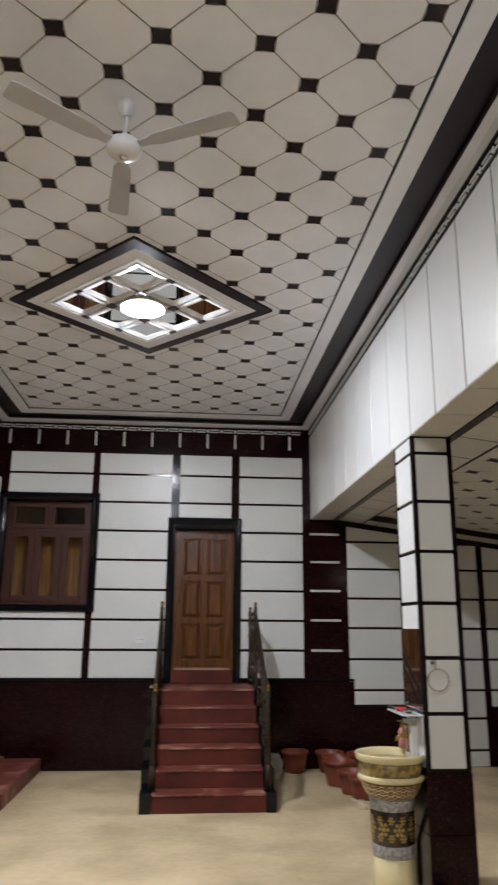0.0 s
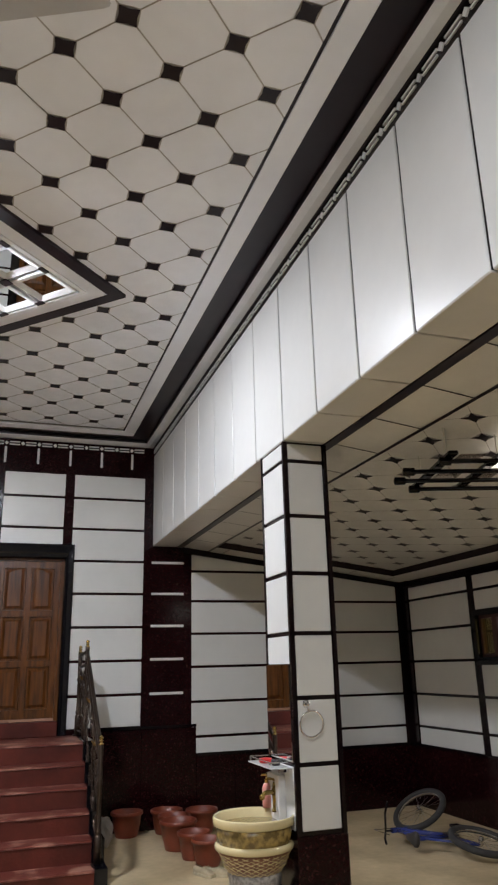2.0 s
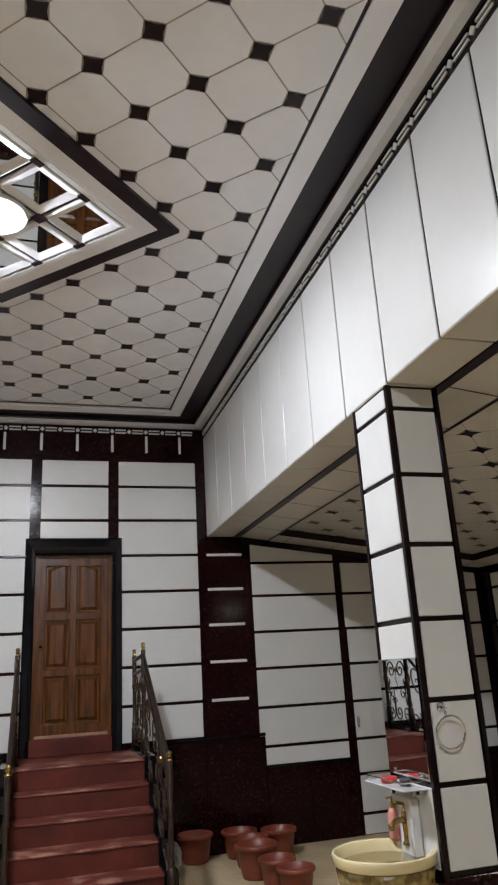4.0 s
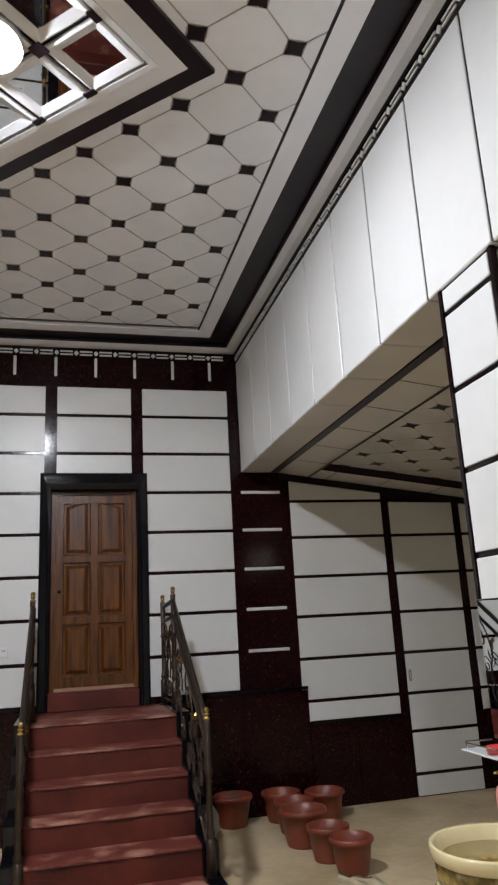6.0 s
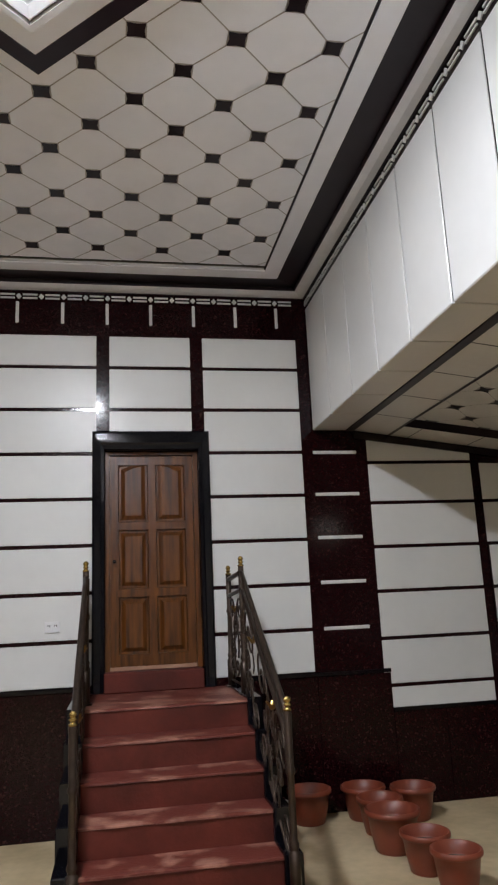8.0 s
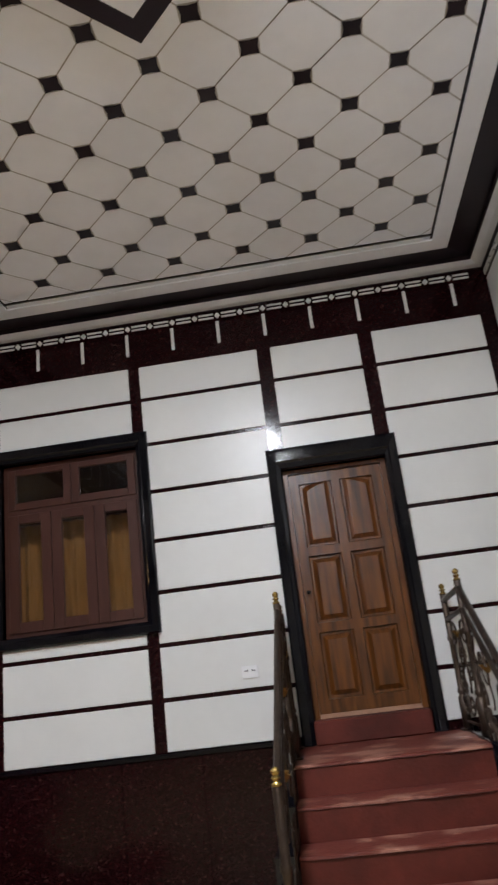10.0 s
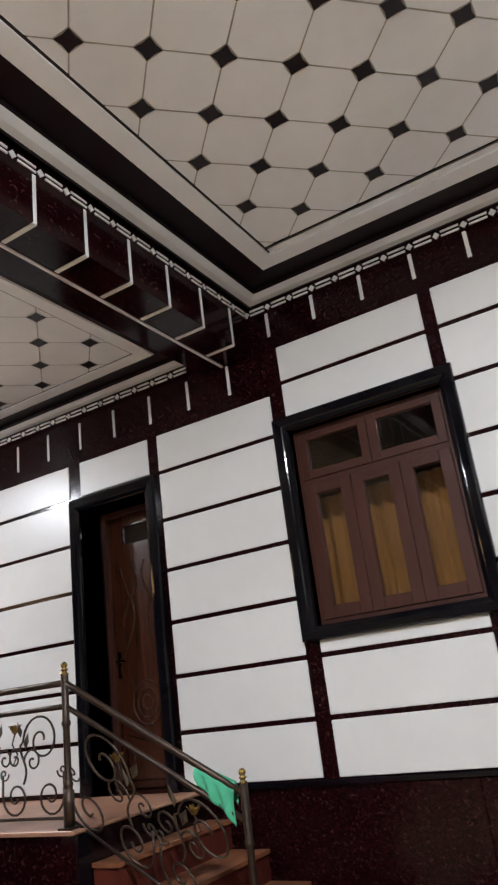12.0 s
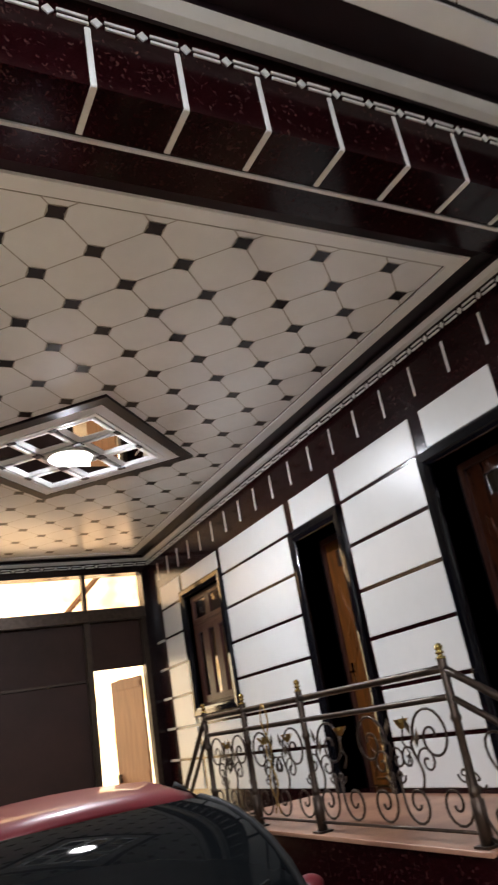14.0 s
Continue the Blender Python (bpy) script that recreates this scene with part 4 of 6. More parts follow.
def hanging_frame():
    """The bar frame lamp in the side room."""
    x0, x1, y0, y1, z = 2.70, 3.94, 4.95, 5.99, 3.15
    t = thing("frame_chandelier", "dark wooden bar frame ceiling lamp with glass panes, lit", "ceiling light", (0, 0, 0))
    for k in range(4):
        bm = bmesh.new()
        y = y0 + 0.12 + (y1 - y0 - 0.24) * k / 3
        d = 0.18 if k in (0, 3) else 0.0
        lathe(bm, ((0.018, x0 + d), (0.030, x0 + d + 0.005), (0.030, x0 + d + 0.08), (0.017, x0 + d + 0.09), (0.017, x1 - d - 0.09), (0.030, x1 - d - 0.08), (0.030, x1 - d - 0.005), (0.018, x1 - d)), (0, y, z), 12, axis="x")
        part("bar", bm, BLACK, t, "", True)
    for k in range(3):
        bm = bmesh.new()
        x = x0 + 0.26 + (x1 - x0 - 0.52) * k / 2
        box(bm, x - 0.034, x + 0.034, y0 + 0.04, y1 - 0.04, z + 0.026, z + 0.055)
        soften(bm, 0.006)
        part("cross_bar", bm, BLACK, t)
        for y in (y0 + 0.2, y1 - 0.2):
            bm = bmesh.new()
            tube(bm, [(x, y, z + 0.05), (x, y, side_top(x) + 0.078)], 0.005, 8)
            part("stem", bm, SIDE_CEIL, t, "thin pale hanging stem")
    for i, j in ((0, 0), (0, 2), (1, 2)):
        bm = bmesh.new()
        x, y = x0 + 0.35 + 0.28 * i, y0 + 0.17 + 0.245 * j
        box(bm, x, x + 0.18, y, y + 0.17, z + 0.060, z + 0.066)
        part("glass_plate", bm, GLASS, t)
    bm = bmesh.new()
    box(bm, 3.40, 3.78, 5.14, 5.54, z + 0.075, z + 0.085)
    part("lamp_panel", bm, glow("warm_led", (1.0, 0.93, 0.82), 1.2), t, "glowing lamp panel")
    t.matrix_basis = pose(3.32, 5.47, 0) @ pose(0, 0, 0, 0, 0, -16) @ pose(-3.32, -5.47, 0)


hanging_frame()


def ceiling_fan():
    t = thing("ceiling_fan", "white three-bladed ceiling fan, at rest", "ceiling fan", (-0.338, 3.838, TOP - 0.006))
    bm = bmesh.new()
    lathe(bm, ((0.018, -0.10), (0.038, -0.085), (0.048, -0.03), (0.04, 0.0)), (0, 0, 0), 20)
    part("canopy", bm, FANWHITE, t, "", True)
    bm = bmesh.new()
    tube(bm, [(0, 0, -0.09), (0, 0, -0.25)], 0.013, 10)
    part("rod", bm, FANWHITE, t, "", True)
    bm = bmesh.new()
    lathe(bm, ((0.03, -0.365), (0.066, -0.358), (0.092, -0.340), (0.100, -0.325), (0.100, -0.285), (0.078, -0.268), (0.040, -0.255), (0.028, -0.225), (0.014, -0.215)), (0, 0, 0), 28)
    part("motor", bm, FANWHITE, t, "", True)
    bm = bmesh.new()
    lathe(bm, ((0.004, -0.380), (0.022, -0.375), (0.026, -0.362)), (0, 0, 0), 14)
    part("cap", bm, CHROME, t, "", True)
    for a in (98, 217, 333):
        bm = bmesh.new()
        prof = ((0.10, 0.030), (0.16, 0.032), (0.20, 0.052), (0.66, 0.068), (0.69, 0.062), (0.70, 0.05))
        top = [bm.verts.new((r, w, -0.300 + 0.10 * w)) for r, w in prof] + [bm.verts.new((r, -w, -0.300 - 0.10 * w)) for r, w in prof[::-1]]
        bot = [bm.verts.new((v.co.x, v.co.y, v.co.z - 0.007)) for v in top]
        bm.faces.new(top)
        bm.faces.new(bot[::-1])
        for k in range(len(top)):
            bm.faces.new((top[k], top[(k + 1) % len(top)], bot[(k + 1) % len(top)], bot[k]))
        for v in bm.verts:
            v.co = Matrix.Rotation(radians(a), 3, "Z") @ v.co
        part("blade", bm, BLADE, t)


ceiling_fan()


# ---- railings ----
def spiral(cx, cz, r0, turns, start, sign=1, n=22):
    """A scroll that winds in, as (along, height) pairs."""
    pts = []
    for k in range(n + 1):
        s = k / n
        r = r0 * (1 - 0.86 * s)
        a = start + sign * 2 * math.pi * turns * s
        pts.append((cx + r * math.cos(a), cz + r * math.sin(a)))
    return pts


def newel(t, x, y, z0, z1):
    bm = bmesh.new()
    h = z1 - z0
    lathe(bm, ((0.034, 0), (0.034, 0.22 * h), (0.026, 0.225 * h), (0.023, 0.24 * h), (0.030, 0.25 * h), (0.030, 0.265 * h), (0.022, 0.28 * h), (0.021, 0.60 * h), (0.029, 0.615 * h), (0.029, 0.63 * h), (0.022, 0.645 * h), (0.024, 0.93 * h), (0.020, 0.94 * h)), (x, y, z0), 14)
    p = part("post", bm, BRONZE, t, "", True)
    bm = bmesh.new()
    lathe(bm, ((0.020, 0.0), (0.026, 0.005), (0.026, 0.012), (0.015, 0.019), (0.014, 0.028), (0.023, 0.033), (0.023, 0.039), (0.013, 0.046), (0.021, 0.056), (0.022, 0.068), (0.014, 0.080), (0.004, 0.085)), (x, y, z1 - 0.072), 14)
    part("finial", bm, BRASS, p, "brass ball finial", True)
    bm = bmesh.new()
    box(bm, x - 0.05, x + 0.05, y - 0.05, y + 0.05, z0, z0 + 0.012)
    part("base_plate", bm, BRONZE, p)
    return p


LEAFBRONZE = material("leaf_bronze", (0.10, 0.075, 0.05), 0.4, metal=0.7, vary=0.3, scale=30)
ROSE = material("aged_gold_rose", (0.36, 0.23, 0.07), 0.35, metal=0.8, vary=0.3, scale=40)


def scroll_panel(t, place, length, height, flip=1, seed=0):
    """Scrolls, stems, leaves and a rose between two posts. place(a, h) gives the point along and above the base line."""
    rnd = random.Random(seed)

    def add(name, pts, r, mat=BRONZE, taper=None):
        bm = bmesh.new()
        tube(bm, [place(a, h) for a, h in pts], r, 6, taper=taper)
        part(name, bm, mat, t, "", True)

    L, H = length, height
    mid = L / 2
    # a row of large foot scrolls, back to back
    n = max(3, round(L / 0.29))
    for k in range(n):
        c = L * (k + 0.5) / n
        r = min(0.118, L / n * 0.45)
        sg = 1 if k % 2 else -1
        add("scroll", [(c + sg * r, 0.26)] + spiral(c, 0.125, r, 1.45, 0 if sg > 0 else math.pi, -sg), 0.0075)
        add("scroll", spiral(c + sg * r * 0.9, 0.265, 0.045, 1.2, math.pi if sg > 0 else 0, sg, 14), 0.006)
    # tall stems that arch over and curl in, with a small curl on the other side
    m = max(2, round(L / 0.52))
    for k in range(m):
        c = L * (k + 0.5) / m
        s = flip if k % 2 else -flip
        r = min(0.165, L / m * 0.36)
        top = H - r - 0.015
        x0 = c - s * r * 0.8
        add("stem", [(x0 + s * 0.025 * math.sin(q * 0.45), 0.20 + (top - 0.20) * q / 12) for q in range(12)] + spiral(x0 + s * r, top, r, 1.5, math.pi if s > 0 else 0, -s, 28), 0.0075)
        add("scroll", spiral(x0 - s * 0.075, top - 0.10, 0.072, 1.35, 0 if s > 0 else math.pi, s, 18), 0.0065)
        add("scroll", spiral(x0 + s * 0.085, 0.33, 0.080, 1.35, math.pi if s > 0 else 0, -s, 18), 0.0065)
        for h, d in ((0.40, 1), (0.52, -1)):
            bm = bmesh.new()
            a0, h0 = x0 + s * d * 0.02, min(h, H - 0.16)
            dirx = s * d * 0.030
            v = [bm.verts.new(Vector(place(a0 + x, h0 + z)) + Vector(o)) for x, z, o in ((0, 0, (0, 0, 0)), (dirx * 0.3 - 0.026, 0.045, (0, 0, 0)), (dirx, 0.105, (0, 0, 0)), (dirx * 0.3 + 0.026, 0.045, (0, 0, 0)), (dirx * 0.4, 0.045, (0.008, -0.012, 0)), (dirx * 0.4, 0.045, (-0.008, 0.012, 0)))]
            for q in ((0, 1, 4), (1, 2, 4), (2, 3, 4), (3, 0, 4), (1, 0, 5), (2, 1, 5), (3, 2, 5), (0, 3, 5)):
                bm.faces.new([v[i] for i in q])
            part("metal_leaf", bm, LEAFBRONZE, t)
    # roses
    for c in (L * 0.3, L * 0.72) if L > 0.9 else (L * 0.5,):
        base = Vector(place(c, H * 0.80))
        bm = bmesh.new()
        for ring, (r, z) in enumerate(((0.012, 0.0), (0.026, 0.012), (0.034, 0.03))):
            for k in range(5):
                a = 2 * math.pi * (k + 0.5 * ring) / 5
                d = Vector((math.cos(a), math.sin(a), 0))
                e = Vector((-math.sin(a), math.cos(a), 0))
                p = [bm.verts.new(base + d * r * 0.4 - e * 0.012 + Vector((0, 0, z * 0.3))), bm.verts.new(base + d * r * 0.4 + e * 0.012 + Vector((0, 0, z * 0.3))), bm.verts.new(base + d * r * 1.25 + e * 0.014 + Vector((0, 0, z + 0.022))), bm.verts.new(base + d * r * 1.25 - e * 0.014 + Vector((0, 0, z + 0.022)))]
                bm.faces.new(p)
        part("metal_rose", bm, ROSE, t, "aged gold metal rose")
        add("stem", [(c, H * 0.80), (c + 0.03, H * 0.70), (c - 0.02, H * 0.60), (c + 0.02, H * 0.5)], 0.005)


def rail_run(t, a, b, seed=0, flip=1, gap=0.14, scrolls=True):
    """Handrails from post top a to post top b with ironwork below. a, b: foot points with post height h."""
    (ax, ay, az, ah), (bx, by, bz, bh) = a, b
    va, vb = Vector((ax, ay, az)), Vector((bx, by, bz))
    for nm, drop, r in (("handrail", 0.09, 0.021), ("lower_rail", 0.09 + gap, 0.017)):
        bm = bmesh.new()
        n = 10
        tube(bm, [va.lerp(vb, k / n) + Vector((0, 0, (ah + (bh - ah) * k / n) - drop)) for k in range(n + 1)], r, 10)
        part(nm, bm, BRONZE, t, "", True)
    bm = bmesh.new()
    tube(bm, [va + Vector((0, 0, 0.06)), vb + Vector((0, 0, 0.06))], 0.010, 6)
    part("bottom_bar", bm, BRONZE, t, "", True)
    if scrolls:
        L = math.hypot(bx - ax, by - ay)
        H = min(ah, bh) - 0.09 - gap - 0.06

        def place(s, h):
            f = s / L
            return va.lerp(vb, f) + Vector((0, 0, 0.06 + h))
        scroll_panel(t, place, L, H, flip, seed)


def stair_rail(x, label, flip):
    t = thing("stair_railing", label, "railing", (x, 8.47, 0.185))
    t.matrix_basis = Matrix.Identity(4)
    newel(t, x, 8.50, 0.185, 1.255)
    newel(t, x, 9.98, 1.11, 2.175)
    newel(t, x - 0.02, 10.56, 1.11, 2.13)
    rail_run(t, (x, 8.50, 0.20, 1.04), (x, 9.98, 1.11, 1.04), seed=3, flip=flip)
    rail_run(t, (x, 9.98, 1.11, 1.04), (x - 0.02, 10.56, 1.11, 1.0), seed=4, flip=flip)
    return t


stair_rail(1.02, "bronze wrought-iron stair railing with brass balls", 1)
stair_rail(-0.215, "bronze wrought-iron railing beside the red stair", -1)


# ---- things by the column ----
def pot(at, r, h, lab, tilt=0.0):
    t = thing("flower_pot", lab, "flower pot", at, random.Random(int(at[0] * 100)).uniform(0, 360), "flower pots by the stair")
    bm = bmesh.new()
    lathe(bm, ((0.64 * r, 0.0), (0.68 * r, 0.03 * h), (0.80 * r, 0.40 * h), (0.89 * r, 0.84 * h), (0.96 * r, 0.85 * h), (1.0 * r, 0.88 * h), (1.01 * r, 0.93 * h), (0.99 * r, 0.985 * h), (0.95 * r, h), (0.91 * r, 0.985 * h), (0.86 * r, 0.70 * h), (0.84 * r, 0.66 * h)), (0, 0, 0), 30)
    part("body", bm, TERRA, t, "", True)
    bm = bmesh.new()
    lathe(bm, ((0.10, 0.672 * h), (0.5 * r, 0.676 * h), (0.83 * r, 0.668 * h)), (0, 0, 0), 18)
    part("soil", bm, SOIL, t, "dry dark soil")
    return t


for px, py, r, h in ((1.60, 10.46, 0.190, 0.27), (2.07, 10.44, 0.190, 0.26), (2.46, 10.30, 0.190, 0.26), (2.07, 10.03, 0.185, 0.27), (2.02, 9.62, 0.205, 0.29), (2.08, 9.17, 0.172, 0.255), (2.13, 8.80, 0.165, 0.255)):
    pot((px, py, 0), r, h, "empty brown-red plastic flower pot on the cement floor")


def basin():
    t = thing("pedestal_basin", "cream ceramic wash basin on a painted round pedestal", "wash basin", (1.67, 5.99, 0))
    t.matrix_basis = pose(1.67, 5.99, 0) @ Matrix.Diagonal((0.955, 0.955, 1.068, 1.0))
    bm = bmesh.new()
    lathe(bm, ((0.165, 0.0), (0.165, 0.06), (0.160, 0.235)), (0, 0, 0), 36)
    part("foot", bm, CREAM, t, "plain cream glazed foot", True)
    for z0, z1, r0, r1, mat, lab in ((0.235, 0.315, 0.161, 0.163, SILVER, "silver patterned band"), (0.315, 0.53, 0.163, 0.168, DARKGLAZE, "dark brown band with gold flowers"), (0.53, 0.60, 0.168, 0.176, SILVER, "silver patterned band")):
        bm = bmesh.new()
        lathe(bm, ((r0 - 0.003, z0), (r0 + 0.002, z0 + 0.006), (r1 + 0.002, z1 - 0.006), (r1 - 0.003, z1)), (0, 0, 0), 36)
        part("band", bm, mat, t, lab, True)
    # gold flowers on the dark band
    for row, (zc, rr, cnt) in enumerate(((0.368, 0.018, 12), (0.422, 0.030, 9), (0.478, 0.018, 12))):
        for k in range(cnt):
            a0 = 2 * math.pi * (k + 0.5 * row) / cnt - 1.9
            bm = bmesh.new()
            for q in range(7):
                ang, rad = (q * math.pi / 3, rr) if q < 6 else (0, 0)
                u, w = rad * math.cos(ang), rad * 1.1 * math.sin(ang)
                s = rr * (0.42 if q < 6 else 0.5)
                pts = []
                for e in range(6):
                    aa = a0 + (u + s * math.cos(e * math.pi / 3)) / 0.168
                    pts.append(bm.verts.new((0.1702 * math.cos(aa), 0.1702 * math.sin(aa), zc + w + s * 1.1 * math.sin(e * math.pi / 3))))
                bm.faces.new(pts)
            part("gold_flower", bm, GOLD, t, "gold painted flower")
    bm = bmesh.new()
    lathe(bm, ((0.170, 0.60), (0.205, 0.64), (0.235, 0.70), (0.243, 0.715)), (0, 0, 0), 40)
    part("lower_bowl", bm, CLAY, t, "brown crackled lower bowl", True)
    bm = bmesh.new()
    for k in range(22):
        for sg in (1, -1):
            tube(bm, [(r * math.cos(a), r * math.sin(a), z) for r, z, a in ((rz + 0.002, zz, 2 * math.pi * (k + sg * 1.6 * q) / 22) for q, (rz, zz) in enumerate(((0.172, 0.602), (0.206, 0.640), (0.222, 0.672), (0.238, 0.703))))], 0.0028, 4)
    part("lattice", bm, CREAM, t, "cream lattice lines on the lower bowl")
    bm = bmesh.new()
    lathe(bm, ((0.236, 0.712), (0.262, 0.722), (0.264, 0.745), (0.250, 0.757)), (0, 0, 0), 40)
    part("lower_rim", bm, CREAM, t, "", True)
    bm = bmesh.new()
    lathe(bm, ((0.248, 0.756), (0.254, 0.800), (0.258, 0.845)), (0, 0, 0), 40)
    part("gold_band", bm, GOLDBAND, t, "gold patterned band", True)
    bm = bmesh.new()
    lathe(bm, ((0.258, 0.842), (0.272, 0.850), (0.275, 0.888), (0.268, 0.896), (0.252, 0.890), (0.235, 0.85), (0.19, 0.79), (0.10, 0.765), (0.02, 0.760)), (0, 0, 0), 44)
    part("bowl", bm, CREAM, t, "", True)
    # tap: a stout body, a short spout with a collar and a lever on the dome
    bm = bmesh.new()
    lathe(bm, ((0.034, 0.885), (0.034, 0.893), (0.026, 0.900), (0.025, 0.930), (0.029, 0.985), (0.031, 1.010), (0.026, 1.020), (0.026, 1.026), (0.022, 1.045), (0.014, 1.056), (0.004, 1.060)), (0.195, 0.085, 0), 20)
    tube(bm, [(0.190, 0.08, 0.985), (0.14, 0.058, 1.000), (0.095, 0.036, 0.998), (0.075, 0.026, 0.985)], 0.014, 12)
    lathe(bm, ((0.015, 0.965), (0.018, 0.970), (0.018, 0.990), (0.010, 0.995)), (0.073, 0.025, 0), 14)
    tube(bm, [(0.195, 0.085, 1.052), (0.172, 0.074, 1.068), (0.125, 0.052, 1.078), (0.108, 0.044, 1.076)], 0.0075, 10)
    part("tap", bm, BRASS, t, "golden brass tap", True)
    return t


basin()


def soap_bottle():
    t = thing("soap_bottle", "pink liquid soap bottle with a yellow pump", "soap bottle", (1.825, 6.165, 0.957))
    bm = bmesh.new()
    lathe(bm, ((0.028, 0), (0.030, 0.01), (0.030, 0.12), (0.020, 0.145), (0.012, 0.15)), (0, 0, 0), 16)
    part("bottle", bm, material("pink_soap_plastic", (0.62, 0.26, 0.22), 0.3, vary=0.1), t, "", True)
    bm = bmesh.new()
    lathe(bm, ((0.013, 0.15), (0.013, 0.17), (0.005, 0.175), (0.005, 0.20)), (0, 0, 0), 12)
    tube(bm, [(0, 0, 0.20), (-0.04, -0.02, 0.202)], 0.006, 8)
    part("pump", bm, GOLD, t, "yellow pump", True)


soap_bottle()


def wall_mirror():
    t = thing("wall_mirror", "narrow frameless mirror on the column", "mirror", (COL[0] - 0.001, 6.055, 1.57))
    bm = bmesh.new()
    box(bm, -0.008, 0.0, -0.225, 0.225, -0.30, 0.295)
    soften(bm, 0.003)
    part("glass", bm, MIRROR, t)
    bm = bmesh.new()
    for y in (-0.15, 0.15):
        lathe(bm, ((0.010, -0.002), (0.010, -0.012), (0.004, -0.015)), (0, y, -0.28), 10, axis="x")
    part("clip", bm, CHROME, t)
    s = thing("glass_shelf", "small white glass shelf under the mirror", "shelf", (COL[0] - 0.001, 6.10, 1.225))
    bm = bmesh.new()
    box(bm, -0.14, 0.0, -0.23, 0.24, -0.004, 0.004)
    soften(bm, 0.003)
    part("plate", bm, FROSTED, s, "frosted glass plate")
    bm = bmesh.new()
    tube(bm, [(0.0, -0.20, 0.035), (-0.125, -0.21, 0.035), (-0.135, -0.19, 0.035), (-0.135, 0.20, 0.035), (-0.125, 0.22, 0.035), (0.0, 0.21, 0.035)], 0.004, 8)
    for y in (-0.19, 0.20):
        tube(bm, [(-0.133, y, 0.0), (-0.133, y, 0.035)], 0.004, 8)
    part("guard_rail", bm, CHROME, s, "thin chrome guard rail", True)
    for y in (-0.18, 0.18):
        bm = bmesh.new()
        box(bm, -0.07, 0.0, y - 0.01, y + 0.01, -0.03, -0.006)
        soften(bm, 0.003)
        part("bracket", bm, CHROME, s)
    for dx, dy, name, lab, col, r, h in ((-0.075, 0.06, "soap_dish", "red plastic soap dish on the shelf", (0.55, 0.03, 0.03), 0.045, 0.028), (-0.06, -0.10, "razor_box", "dark small box on the shelf", (0.03, 0.02, 0.025), 0.03, 0.035)):
        o = thing(name, lab, name.replace("_", " "), (COL[0] + dx, 6.10 + dy, 1.231))
        bm = bmesh.new()
        lathe(bm, ((r * 0.85, 0), (r, h * 0.5), (r, h), (r * 0.8, h), (r * 0.75, h * 0.5)), (0, 0, 0), 16)
        part("body", bm, material(name + "_plastic", col, 0.35, vary=0.1), o, "", True)
    w = thing("tissue_holder", "white plastic holder below the shelf", "holder", (COL[0] - 0.001, 6.10, 1.0))
    bm = bmesh.new()
    box(bm, -0.05, 0.0, -0.11, 0.11, -0.13, 0.17)
    soften(bm, 0.012, 2)
    part("case", bm, FANWHITE, w)


wall_mirror()


def towel_ring():
    t = thing("towel_ring", "chrome towel ring fixed to the column", "towel ring", (1.985, COL[2] - 0.001, 1.612))
    bm = bmesh.new()
    lathe(bm, ((0.024, 0.0), (0.026, -0.008), (0.018, -0.018), (0.010, -0.03), (0.012, -0.045), (0.006, -0.05)), (0, 0, 0), 16, axis="y")
    tube(bm, [(0, -0.04, 0), (0, -0.045, -0.03), (0.0, -0.04, -0.05)], 0.007, 8)
    part("mount", bm, CHROME, t, "", True)
    bm = bmesh.new()
    c = (0.020, -0.120)
    tube(bm, [(c[0] + 0.080 * math.cos(2 * math.pi * k / 30), -0.04 - 0.008 * math.sin(2 * math.pi * k / 30), c[1] + 0.080 * math.sin(2 * math.pi * k / 30)) for k in range(30)], 0.006, 8, closed=True)
    part("ring", bm, CHROME, t, "", True)


towel_ring()


def outlet(at):
    t = thing("wall_socket", "white double wall socket on a white panel", "wall socket", at)
    bm = bmesh.new()
    box(bm, -0.064, 0.064, -0.013, 0.0, -0.045, 0.045)
    soften(bm, 0.004, 2)
    part("plate", bm, FANWHITE, t)
    for x in (-0.027, 0.027):
        bm = bmesh.new()
        box(bm, x - 0.023, x + 0.023, -0.016, -0.013, -0.028, 0.028)
        soften(bm, 0.002)
        p = part("insert", bm, FANWHITE, t)
        for q in (-0.008, 0.008):
            bm = bmesh.new()
            box(bm, x + q - 0.003, x + q + 0.003, -0.0170, -0.0158, 0.002, 0.016)
            part("slot", bm, BLACK, p)


outlet((-0.525, BACK - 0.0125, 1.68))


